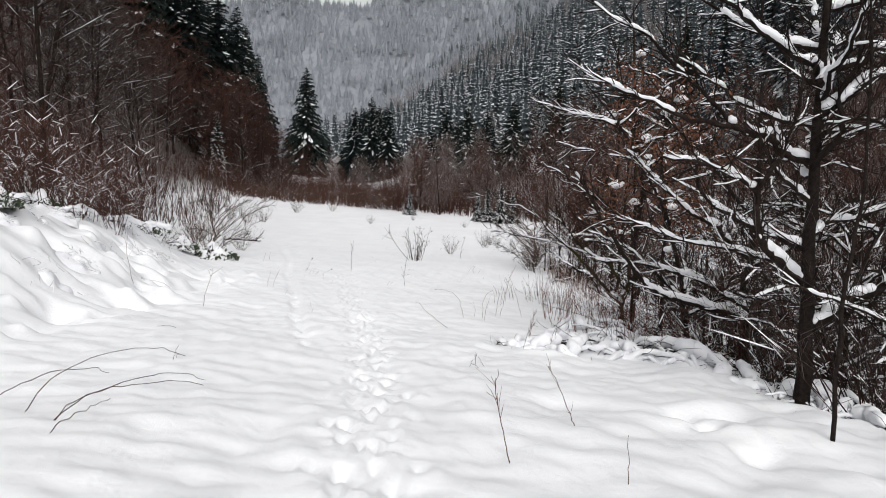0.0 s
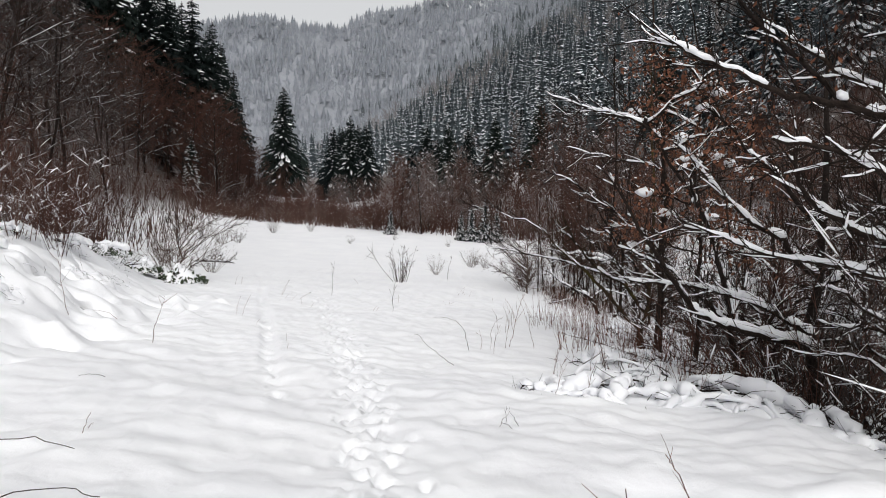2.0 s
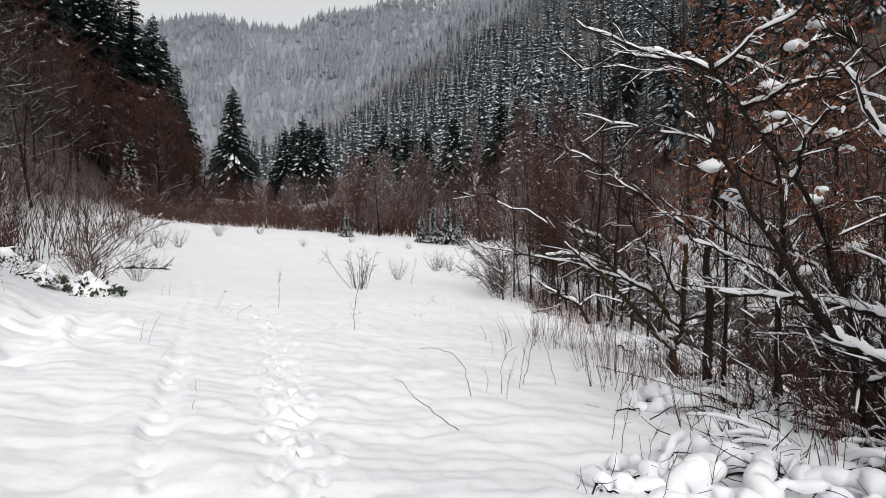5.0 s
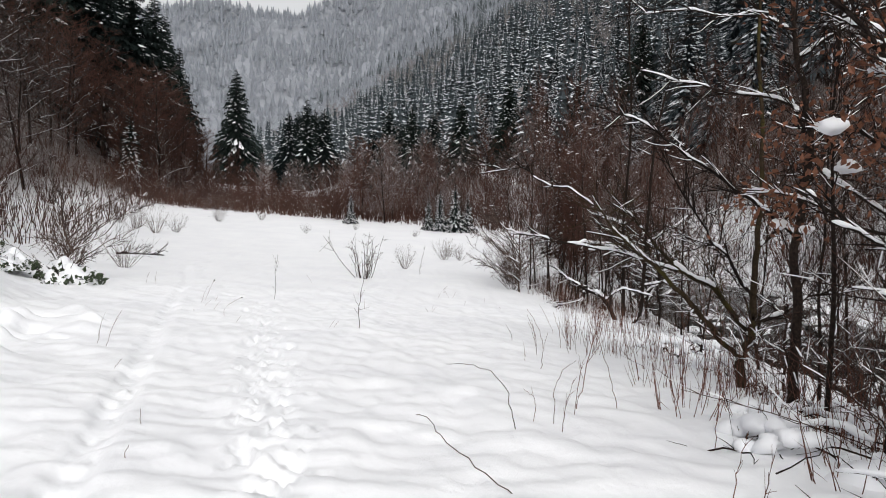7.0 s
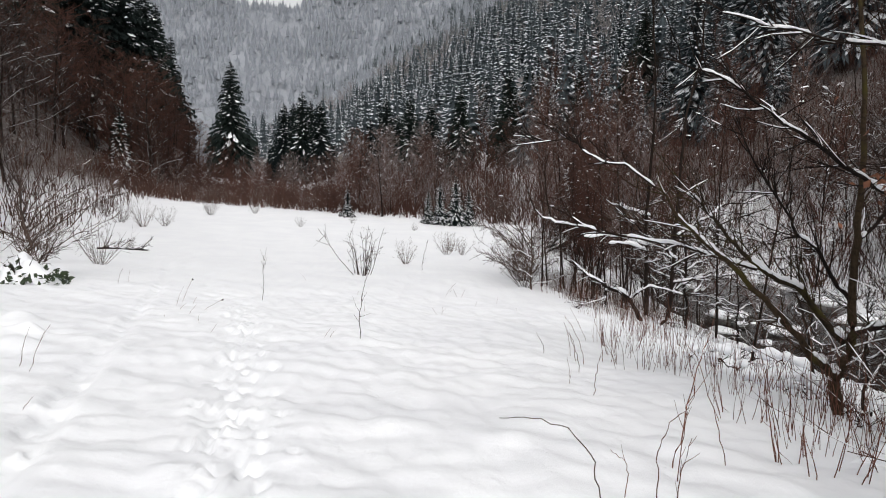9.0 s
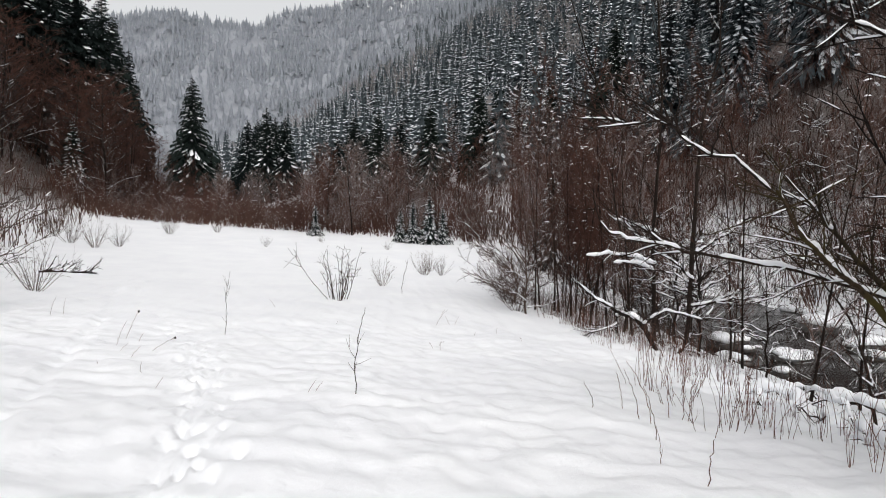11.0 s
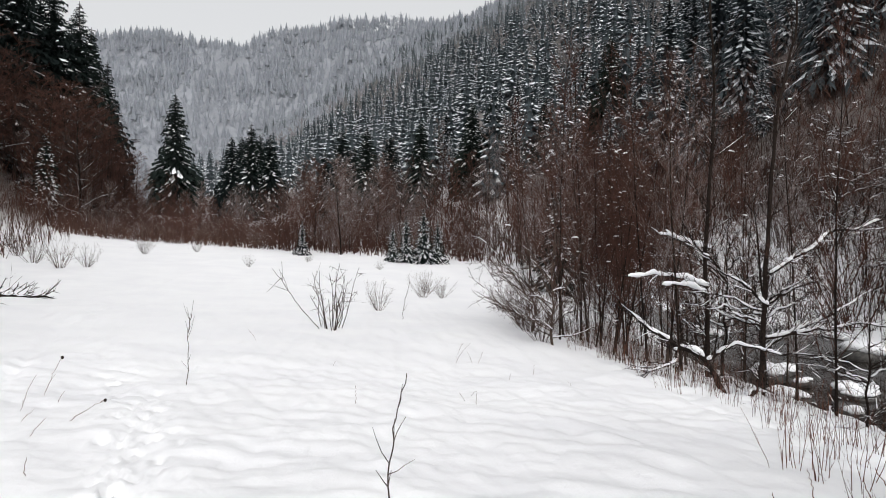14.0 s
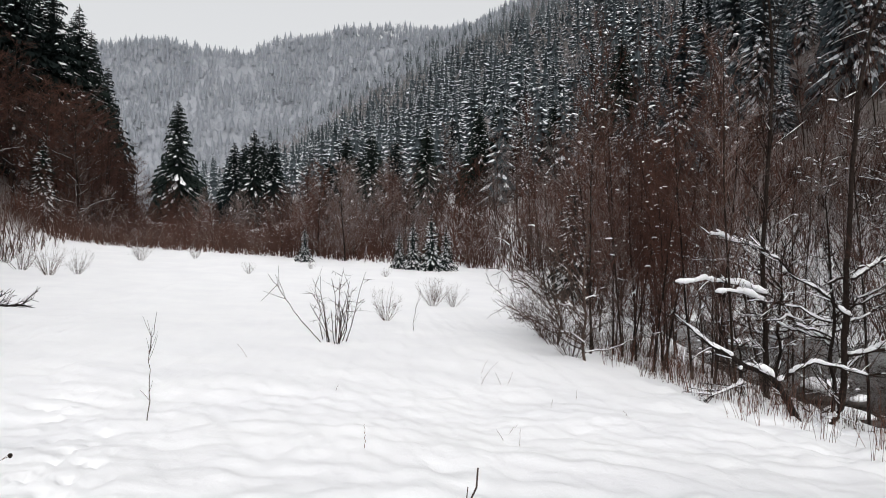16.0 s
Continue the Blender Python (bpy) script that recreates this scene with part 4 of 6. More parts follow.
def build_snowy_tree():
    rng = np.random.default_rng(41)
    base = (4.81, 8.68, up(4.81, 8.68) - 0.05)
    tree = thing("snow_laden_tree", "leafless tree with thick snow on its spreading limbs beside the path", "tree", base)
    limb(tree, base, ((4.81, 8.68, base[2] - 0.1), (4.77, 8.71, 0.02), (4.8, 8.81, 1.16), (4.86, 8.93, 2.58), (4.98, 9.04, 4.0), (5.1, 9.2, 6.2)), 0.105, 0.03, rng, 0.05, 6, BARK, "trunk", 0.008, 1.0)
    for pts, r0, r1, d, n in (
        (((4.86, 8.95, 1.95), (4.59, 9.04, 2.1), (4.34, 9.06, 2.26), (3.9, 9.07, 2.37), (3.21, 9.1, 2.56), (2.63, 9.13, 2.81), (2.13, 9.15, 3.07)), 0.06, 0.012, 0.085, 14),
        (((3.95, 9.08, 2.42), (3.47, 9.3, 3.0), (2.9, 9.4, 3.59), (2.09, 9.54, 4.06)), 0.03, 0.010, 0.06, 10),
        (((4.72, 8.72, 0.45), (4.02, 8.2, 0.9), (3.84, 8.1, 1.33), (3.79, 8.11, 1.59), (3.35, 8.14, 1.89), (2.77, 8.15, 1.97)), 0.055, 0.014, 0.085, 12),
        (((3.79, 8.1, 1.59), (4.0, 8.04, 2.03), (4.2, 8.08, 2.51), (4.26, 8.11, 2.92)), 0.03, 0.014, 0.06, 8),
        (((4.84, 8.82, 1.90), (5.02, 8.65, 2.26), (5.06, 8.62, 2.8), (5.2, 8.5, 3.5)), 0.05, 0.02, 0.085, 8),
        (((4.78, 8.85, 0.87), (4.16, 9.07, 1.2), (3.66, 9.1, 1.49), (3.36, 9.14, 1.88)), 0.045, 0.016, 0.075, 10),
        (((4.88, 8.95, 3.05), (4.6, 8.7, 3.17), (3.89, 8.67, 3.62), (3.43, 8.7, 3.88), (2.9, 8.7, 4.2)), 0.045, 0.014, 0.075, 10),
        (((4.88, 8.92, 2.95), (5.3, 8.83, 3.25), (5.64, 8.84, 3.42), (6.3, 8.8, 3.6)), 0.05, 0.02, 0.085, 8),
        (((4.86, 8.9, 2.5), (5.4, 8.6, 2.9), (5.9, 8.5, 3.05), (6.5, 8.4, 3.2)), 0.05, 0.02, 0.085, 8),
        (((4.84, 8.9, 2.2), (5.3, 9.2, 2.4), (6.1, 9.4, 2.5)), 0.04, 0.02, 0.08, 8),
        (((4.79, 8.7, -0.08), (5.22, 8.57, 0.14), (5.69, 8.59, 0.47), (6.3, 8.6, 1.0)), 0.085, 0.03, 0.11, 8),
        (((4.8, 8.8, 1.0), (5.3, 8.9, 1.25), (6.2, 9.1, 1.5)), 0.035, 0.015, 0.07, 8),
        (((4.85, 8.9, 2.9), (4.5, 9.2, 3.5), (4.1, 9.3, 4.4)), 0.03, 0.012, 0.06, 8),
        (((4.78, 8.8, 0.55), (4.2, 9.3, 0.75), (3.3, 9.6, 1.0), (2.6, 9.8, 1.25)), 0.03, 0.010, 0.055, 10),
    ):
        limb(tree, base, pts, r0, r1, rng, d * 0.85, n, gaps=0.25)
    for i in range(11):
        h, turn = 1.5 + 0.3 * i + rng.uniform(-0.1, 0.1), rng.uniform(-1.9, 1.6) if i % 3 else rng.uniform(2.4, 3.9)
        p, long = np.array([4.8 + 0.06 * h, 8.72 + 0.1 * h, h]), rng.uniform(1.1, 2.1)
        d = np.array([math.cos(turn), math.sin(turn), 0.0])
        limb(tree, base, [p, p + d * long * 0.35 + (0, 0, 0.12 * long), p + d * long * 0.7 + (0, 0, 0.38 * long), p + d * long + (0, 0, 0.62 * long)], 0.034, 0.011, rng, 0.07, 8)
    leafy(tree, base, (3.3, 9.3, 2.9), (0.5, 0.3, 0.35), 120, rng, 0.032)
    # slim sapling in front of it
    b = (3.75, 6.22, up(3.75, 6.22) - 0.05)
    sap = thing("sapling", "slim dark leafless sapling in the snow", "tree", b)
    limb(sap, b, ((3.75, 6.22, b[2]), (3.86, 6.33, 0.76), (3.99, 6.42, 1.88), (4.05, 6.54, 3.32), (4.1, 6.6, 4.4)), 0.022, 0.008, rng, 0.0, 4, BARK, "stem", 0.006, 0.6)
    for h, dx, dy in ((1.1, 0.35, -0.2), (1.7, -0.4, 0.2), (2.3, 0.4, 0.25), (2.9, -0.3, -0.25), (3.4, 0.25, 0.3)):
        p = (3.9 + 0.05 * h, 6.3 + 0.07 * h, h)
        limb(sap, b, (p, (p[0] + dx * 0.5, p[1] + dy * 0.5, h + 0.3), (p[0] + dx, p[1] + dy, h + 0.75)), 0.008, 0.004, rng, 0.0, 3, BARK, "branch", 0.004, 0.35)
    # low tree behind, with one long bough over the snow
    b = (5.7, 12.4, up(5.7, 12.4) - 0.05)
    low = thing("leaning_tree", "low leaning tree with a long snow-covered bough", "tree", b)
    limb(low, b, ((5.7, 12.4, b[2]), (5.75, 12.5, -0.4), (5.9, 12.6, 1.2), (6.1, 12.8, 3.6)), 0.10, 0.03, rng, 0.05, 9, BARK, "trunk")
    for pts, r0, r1, d, n in (
        (((5.72, 12.4, -0.75), (5.17, 12.1, -0.5), (4.62, 12.3, -0.36), (4.0, 12.45, -0.1), (3.38, 12.5, 0.58), (2.95, 12.6, 1.35), (2.7, 12.65, 1.8)), 0.07, 0.012, 0.10, 14),
        (((5.74, 12.45, -0.5), (5.0, 12.9, -0.1), (4.2, 13.2, 0.2), (3.2, 13.4, 0.3)), 0.05, 0.014, 0.08, 12),
        (((5.8, 12.5, 0.4), (5.0, 12.2, 0.9), (4.2, 12.0, 1.5), (3.2, 11.6, 2.3)), 0.05, 0.012, 0.08, 12),
        (((5.8, 12.55, 0.2), (6.5, 12.0, 0.7), (7.4, 11.6, 1.0)), 0.05, 0.012, 0.08, 10),
        (((5.9, 12.6, 1.2), (5.2, 12.9, 2.0), (4.3, 13.1, 3.0)), 0.04, 0.012, 0.07, 10),
    ):
        limb(low, b, pts, r0, r1, rng, d, n)
    leafy(low, b, (4.0, 11.9, 2.1), (0.7, 0.6, 0.7), 420, rng, 0.034)


build_snowy_tree()


def build_beech():
    """Young tree that has kept its withered leaves."""
    rng = np.random.default_rng(56)
    x, y = 5.2, 15.5
    b = (x, y, up(x, y) - 0.05)
    t = thing("young_beech", "young tree with rust-brown withered leaves and clumps of snow", "tree", b)
    limb(t, b, ((x, y, b[2]), (x + 0.05, y, b[2] + 2.0), (x - 0.05, y + 0.1, b[2] + 4.2), (x + 0.1, y + 0.1, b[2] + 6.6)), 0.055, 0.01, rng, 0.0, 8, BARK, "trunk", 0.007, 0.7)
    lumps = Geo()
    for i in range(13):
        h, turn, long = b[2] + 2.2 + 0.3 * i, i * 2.4 + rng.normal(0, 0.3), rng.uniform(0.9, 1.7)
        p, d = np.array([x, y, h]), np.array([math.cos(turn), math.sin(turn), 0.0])
        q = p + d * long + np.array([0, 0, rng.uniform(0.2, 0.7)])
        limb(t, b, [p, p * 0.6 + q * 0.4 + (0, 0, 0.1), p * 0.25 + q * 0.75 + (0, 0, 0.05), q], 0.02, 0.007, rng, 0.03, 7, BARK, "limb", 0.006, 0.5, 0.4)
        leafy(t, b, p * 0.3 + q * 0.7, (0.34, 0.34, 0.22), 210, rng, 0.052)
        for _ in range(2):
            c = p * 0.3 + q * 0.7 - np.array(b) + rng.normal(0, 0.25, 3)
            r = rng.uniform(0.05, 0.11)
            blob(lumps, c, (r * 1.5, r * 1.2, r * 0.8), rng, 6, 9, 0.25)
    part("snow", lumps, SNOW_SOFT, t, "clumps of snow caught among the leaves")["kind"] = "stuff"


build_beech()


def build_bank_trees():
    rng = np.random.default_rng(42)
    b = (5.26, 18.92, up(5.26, 18.92) - 0.05)
    t = thing("mossy_tree", "forked tree with a mossy trunk and snow-covered leaning limbs", "tree", b)
    limb(t, b, ((5.26, 18.92, b[2]), (5.30, 18.95, -1.55), (5.34, 18.95, -1.23), (5.49, 19.02, -0.65), (5.57, 19.07, 0.25), (5.61, 19.12, 1.68), (5.55, 19.26, 3.66), (5.49, 19.30, 5.39)), 0.085, 0.015, rng, 0.05, 9, BARK_MOSSY, "trunk", 0.007, 0.9)
    for pts, r0, r1, d, n in (
        (((5.30, 18.95, -1.51), (4.86, 19.02, -1.10), (4.23, 19.14, -0.35), (3.47, 19.26, 0.40), (2.85, 19.12, 0.90)), 0.07, 0.014, 0.075, 12),
        (((2.85, 19.12, 0.90), (2.27, 18.95, 1.15), (1.81, 18.84, 1.36), (1.54, 18.83, 1.42), (1.18, 18.79, 1.36)), 0.014, 0.007, 0.03, 6),
        (((5.38, 18.97, -1.05), (5.02, 19.27, -0.59), (4.38, 19.37, -0.15), (3.92, 19.45, 0.40), (3.55, 19.50, 0.90)), 0.06, 0.014, 0.075, 12),
        (((4.38, 19.37, -0.15), (3.54, 19.58, 0.10), (2.55, 19.73, 0.30), (2.10, 19.80, 0.38), (1.52, 19.87, 0.48)), 0.025, 0.009, 0.06, 7),
        (((5.51, 19.02, -0.59), (5.15, 19.30, 0.10), (4.80, 19.53, 0.67), (4.23, 19.64, 1.59)), 0.035, 0.012, 0.05, 10),
        (((5.38, 18.95, -1.00), (5.78, 18.84, -0.77), (6.30, 18.72, -0.54), (7.10, 18.61, -0.36)), 0.045, 0.015, 0.06, 8),
        (((5.57, 19.07, 0.27), (5.95, 18.95, 0.90), (6.41, 18.84, 1.71)), 0.03, 0.012, 0.05, 8),
    ):
        limb(t, b, pts, r0 * 0.85, r1 * 0.8, rng, d * 0.55, n, BARK_MOSSY if n >= 12 else BARK, gaps=0.35)
    b = (5.09, 17.3, up(5.09, 17.3) - 0.05)
    t = thing("slim_tree", "tall slim dark tree with snow on its spreading branches", "tree", b)
    limb(t, b, ((5.09, 17.3, b[2]), (5.14, 17.37, -0.56), (5.19, 17.43, 0.35), (5.26, 17.51, 1.73), (5.09, 17.61, 2.95), (5.05, 17.66, 3.71), (5.0, 17.8, 6.2)), 0.075, 0.02, rng, 0.04, 9, BARK, "trunk", 0.007, 0.9)
    for pts, r0, r1, d, n in (
        (((5.2, 17.45, 0.45), (4.94, 18.0, 0.96), (4.13, 18.22, 1.52), (3.48, 18.32, 1.96), (2.51, 18.44, 2.35)), 0.04, 0.010, 0.07, 12),
        (((5.25, 17.52, 1.9), (5.1, 18.0, 2.46), (4.12, 18.29, 2.65), (3.23, 18.4, 2.81)), 0.03, 0.010, 0.06, 10),
        (((5.22, 17.5, 1.75), (5.41, 17.06, 1.26), (6.06, 16.96, 0.76), (6.8, 16.9, 0.3)), 0.035, 0.012, 0.065, 8),
        (((5.07, 17.62, 3.3), (4.65, 17.8, 3.54), (3.07, 17.96, 3.56)), 0.025, 0.010, 0.06, 10),
        (((5.2, 17.5, 1.2), (5.8, 17.9, 1.9), (6.6, 18.2, 2.6)), 0.03, 0.012, 0.05, 8),
        (((5.1, 17.6, 2.9), (5.9, 17.3, 3.5), (6.9, 17.2, 4.0)), 0.03, 0.012, 0.06, 8),
    ):
        limb(t, b, pts, r0 * 0.85, r1 * 0.8, rng, d * 0.5, n, gaps=0.45)
    for x, y, h in ((4.72, 16.05, 5.5), (7.5, 20.2, 6.5), (6.5, 16.2, 6.0)):
        b = (x, y, up(x, y) - 0.05)
        t = thing("sapling", "slim dark leafless sapling on the bank", "tree", b)
        limb(t, b, ((x, y, b[2]), (x + 0.04, y + 0.1, b[2] + h * 0.5), (x + 0.1, y + 0.2, b[2] + h)), 0.035, 0.008, rng, 0.03, 16, BARK, "stem", 0.006, 0.8)
    # tree bent over the bank and its neighbour
    b = (7.55, 30.7, up(7.55, 30.7) - 0.1)
    t = thing("bent_tree", "bent tree trunk under snow hanging over the stream bank", "tree", b)
    limb(t, b, ((7.55, 30.7, b[2]), (7.13, 30.79, -2.23), (6.48, 30.9, -1.92), (5.9, 31.01, -1.59), (5.46, 31.09, -1.1)), 0.075, 0.02, rng, 0.06, 16, BARK, "trunk")
    limb(t, b, ((7.13, 30.79, -2.23), (7.6, 30.4, -1.9), (8.5, 30.1, -2.0), (9.6, 29.8, -2.2)), 0.03, 0.012, rng, 0.045, 10)
    limb(t, b, ((6.48, 30.9, -1.92), (6.2, 30.6, -2.2), (5.4, 30.2, -2.35)), 0.025, 0.01, rng, 0.05, 8)
    b = (7.7, 30.58, up(7.7, 30.58) - 0.1)
    t = thing("slim_tree", "slim crooked tree with snowy branches over the stream", "tree", b)
    limb(t, b, ((7.7, 30.58, b[2]), (8.2, 30.5, -2.71), (8.4, 30.47, -1.34), (8.46, 30.49, 0.81), (8.64, 30.48, 3.17), (8.87, 30.46, 4.82), (9.0, 30.5, 6.2)), 0.075, 0.015, rng, 0.03, 18, BARK, "trunk", 0.008, 1.3)
    for pts in (((8.3, 30.5, -2.0), (9.11, 30.65, -1.59), (9.82, 30.53, -1.28), (10.9, 30.4, -0.7)), ((8.35, 30.5, -1.7), (9.3, 30.2, -1.5), (10.2, 30.0, -1.35), (11.2, 29.9, -1.5)), ((8.42, 30.48, -0.3), (9.2, 30.3, 0.3), (10.3, 30.2, 0.75), (11.5, 30.1, 1.0)), ((8.4, 30.47, -1.0), (7.6, 30.9, -0.2), (6.9, 31.2, 0.5))):
        limb(t, b, pts, 0.035, 0.010, rng, 0.05, 10)
    b = (8.78, 33.44, up(8.78, 33.44) - 0.1)
    t = thing("slim_tree", "straight slim tree with short snowy side branches", "tree", b)
    limb(t, b, ((8.78, 33.44, b[2]), (8.75, 33.46, -1.62), (8.81, 33.47, 0.87), (8.86, 33.5, 3.72), (8.71, 33.55, 6.57), (8.7, 33.6, 8.2)), 0.075, 0.012, rng, 0.02, 34, BARK, "trunk", 0.009, 1.5)
    for pts in (((8.8, 33.47, 0.2), (8.2, 33.8, 0.45), (7.6, 34.0, 0.55)), ((8.78, 33.46, -0.8), (7.9, 33.5, -0.55), (7.2, 33.45, -0.5), (6.5, 33.4, -0.5)), ((8.78, 33.46, -1.0), (8.0, 33.2, -0.75), (7.2, 33.0, -0.7))):
        limb(t, b, pts, 0.03, 0.012, rng, 0.13, 4)


build_bank_trees()


def build_grove():
    """Thin alders in a clump at the edge of the meadow."""
    rng = np.random.default_rng(43)
    kinds = [make_bare("young_alder", "thin dark young alder on the stream bank", "tree", bare_tree(200 + i, h, 0.034, 34, 0.1, 0.4, 0.23, 8, 0.04, 0.0065, 0.0, 0.03, 5, 3, tufts=8), (BARK, TWIG_RIME if i == 1 else TWIG_RED, SNOW_SOFT), "alders on the bank") for i, h in enumerate((8.5, 7.5, 9.5, 7.0))]
    spots = [(6.1, 37.3), (6.9, 37.0), (7.2, 37.1), (7.5, 37.45), (7.9, 36.6), (6.6, 38.4), (7.05, 38.0), (8.2, 37.2), (8.0, 35.3), (8.6, 35.3), (9.2, 36.4), (7.7, 36.0), (9.8, 35.0), (10.2, 37.0), (8.9, 38.6)]
    spots += [p for p in scatter(rng, 56, (5.5, 19, 33, 76), lambda x, y: bank_edge(y) + (1.0 if y < 42 else 2.8) < x < float(stream_middle(y)) - 4.5, 1.3)]
    spots += [p for p in scatter(rng, 16, (6, 13, 12, 30), lambda x, y: bank_edge(y) + 2.2 < x < float(stream_middle(y)) - 4.2, 1.5)]
    spots += scatter(rng, 110, (18, 50, 10, 74), lambda x, y: float(stream_middle(y)) + 5.5 < x and right_rise(x, y) < 20, 1.9)
    for i, (x, y) in enumerate(spots):
        s, t = rng.uniform(0.75, 1.1) * (1.3 if x > 18 or y > 52 else 1), rng.uniform(0, 360)
        lean = (rng.normal(0, 3.5), rng.normal(2, 3.5))
        if i < 4:
            place(kinds[i], x, y, t, s, lean)
        else:
            again(kinds[i % 4], x, y, t, s, lean)


build_grove()

undergrowth("grove_twigs", "grey bare twigs round the feet of the alders", TWIG_GREY, 1500, (5.2, 12, 30, 44), lambda x, y: bank_edge(y) + 0.2 < x < bank_edge(y) + 4.5, 0.3, 1.5, 0.006, 36)

# ---- brushwood on the banks ----
def build_thickets():
    rng = np.random.default_rng(44)
    kinds = [make_shrub("bank_shrub", "tangled dark leafless shrub with snow on its twigs", "shrub", shrub_geo(300 + i, h, 20, 0.9, 8, 0.009, 0.019, 0.0, 0.35, 2, 4, 0.8), m, "shrubs on the stream bank") for i, (h, m) in enumerate(((2.4, TWIG_DARK), (3.0, TWIG_RED), (1.9, TWIG_DARK), (3.6, TWIG_DARK)))]
    spots = scatter(rng, 48, (4, 14, 3, 19), lambda x, y: bank_edge(y) + 0.5 < x < min(bank_edge(y) + 8.5, float(stream_middle(y)) - 4.3), 0.8)
    spots += scatter(rng, 12, (5.0, 9.5, 8.2, 14.5), lambda x, y: True, 0.8)
    spots += scatter(rng, 9, (4, 14, 19, 33), lambda x, y: bank_edge(y) + 3.5 < x < float(stream_middle(y)) - 4.6, 1.2)
    spots += scatter(rng, 26, (5, 20, 36, 78), lambda x, y: bank_edge(y) + 2.6 < x < float(stream_middle(y)) - 4.5, 1.3)
    spots += scatter(rng, 64, (18, 42, 14, 72), lambda x, y: float(stream_middle(y)) + 2.5 < x and right_rise(x, y) < 8 and up(x, y) > -4.0, 1.5)
    for i, (x, y) in enumerate(spots):
        s, t = rng.uniform(0.7, 1.25), rng.uniform(0, 360)
        lean = (rng.normal(0, 8), rng.normal(-6, 8))
        if i < 4:
            place(kinds[i], x, y, t, s)
        else:
            again(kinds[i % 4], x, y, t, s, lean)
    # scrub on the slopes and at the end of the meadow
    kinds = [make_shrub("scrub", "low reddish-brown leafless scrub", "shrub", shrub_geo(320 + i, h, 20, 0.6, 7, 0.024, 0.022, 0.03, 0.5, 1, 3), m, "scrub round the meadow") for i, (h, m) in enumerate(((4.2, TWIG_RED), (3.0, TWIG_RIME), (5.0, TWIG_RED), (3.6, TWIG_RIME)))]
    spots = scatter(rng, 85, (-34, 26, 62, 102), lambda x, y: 86.5 - 0.42 * (x + 20) < y < 97 - 0.42 * (x + 20) and left_rise(x, y) < 2 and right_rise(x, y) < 8, 1.5)
    spots += scatter(rng, 60, (-70, -12, 18, 110), lambda x, y: -3.5 < left_rise(x, y) < 30, 2.6)
    spots += scatter(rng, 90, (-10, 75, 10, 110), lambda x, y: -14 < right_rise(x, y) < 26 and x > float(stream_middle(y)) + 5.6, 1.9)
    spots += scatter(rng, 18, (20, 40, 42, 74), lambda x, y: x > float(stream_middle(y)) + 0.8 and up(x, y) > -4.0, 1.3)
    for i, (x, y) in enumerate(spots):
        s, t = rng.uniform(0.7, 1.25) * (0.75 if -24 < x < -5 and y > 70 else 1), rng.uniform(0, 360)
        if i < 4:
            place(kinds[i], x, y, t, s)
        else:
            again(kinds[i % 4], x, y, t, s)


build_thickets()


def build_left_brush():
    rng = np.random.default_rng(45)
    kinds = [make_shrub("bramble_shrub", "brown leafless shrub with small tufts of snow on the mound", "shrub", shrub_geo(340 + i, h, 16, 0.5, 8, 0.0095, 0.028, 0.03, 0.35, 2, 4, 0.72), m, "shrubs on the mound") for i, (h, m) in enumerate(((2.6, TWIG_RED), (3.4, TWIG_RED), (1.6, TWIG_RIME), (4.2, TWIG_RED)))]
    spots = scatter(rng, 100, (-28, -7.5, 16, 48), lambda x, y: x < mound_edge(y) - 2.0 and left_rise(x, y) < 3 and x < -0.345 * y, 1.0)
    for i, (x, y) in enumerate(spots):
        s, t = rng.uniform(0.7, 1.2), rng.uniform(0, 360)
        if i < 4:
            place(kinds[i], x, y, t, s)
        else:
            again(kinds[i % 4], x, y, t, s)


build_left_brush()


def fan_tree(x, y, seed, way, label, size=1.0, snow=0.022, wood=TWIG_GREY):
    """Small tree whose low branches fan out mostly one way."""
    rng = np.random.default_rng(seed)
    b = (x, y, up(x, y) - 0.05)
    t = thing("young_tree", label, "tree", b)
    limb(t, b, ((x, y, b[2]), (x + 0.02, y, b[2] + 1.0 * size), (x - 0.05, y, b[2] + 2.2 * size), (x + 0.05, y, b[2] + 3.5 * size)), 0.04, 0.007, rng, 0.0, 8, wood, "trunk", 0.009, 0.7)
    for i in range(17):
        h, turn = (0.12 + 0.1 * i + rng.uniform(0, 0.1)) * size, way + (rng.normal(0.1, 0.75) if i % 4 else rng.normal(3.1, 0.6))
        long, rise = size * rng.uniform(1.3, 2.9) * (1.0 if i % 4 else 0.6) * (1.1 - 0.03 * i), rng.uniform(0.25, 0.75) + 0.03 * i
        d = np.array([math.cos(turn), math.sin(turn)])
        p = [(x + d[0] * long * m, y + d[1] * long * m, b[2] + h + rise * long * m ** (0.75 if i % 3 else 1.3)) for m in (0, 0.35, 0.7, 1.0)]
        limb(t, b, p, 0.016, 0.005, rng, snow if i % 3 == 0 else 0.0, 4, wood, "limb", 0.007, 0.5, 0.5)


fan_tree(-9.0, 28.75, 50, 0.0, "small grey leafless tree with branches fanned out low over the snow")
fan_tree(5.3, 35.7, 52, 2.9, "young leafless tree leaning out from the bank over the snow", 1.1)
fan_tree(5.9, 39.5, 53, 2.7, "small leafless tree at the edge of the bank", 0.9)


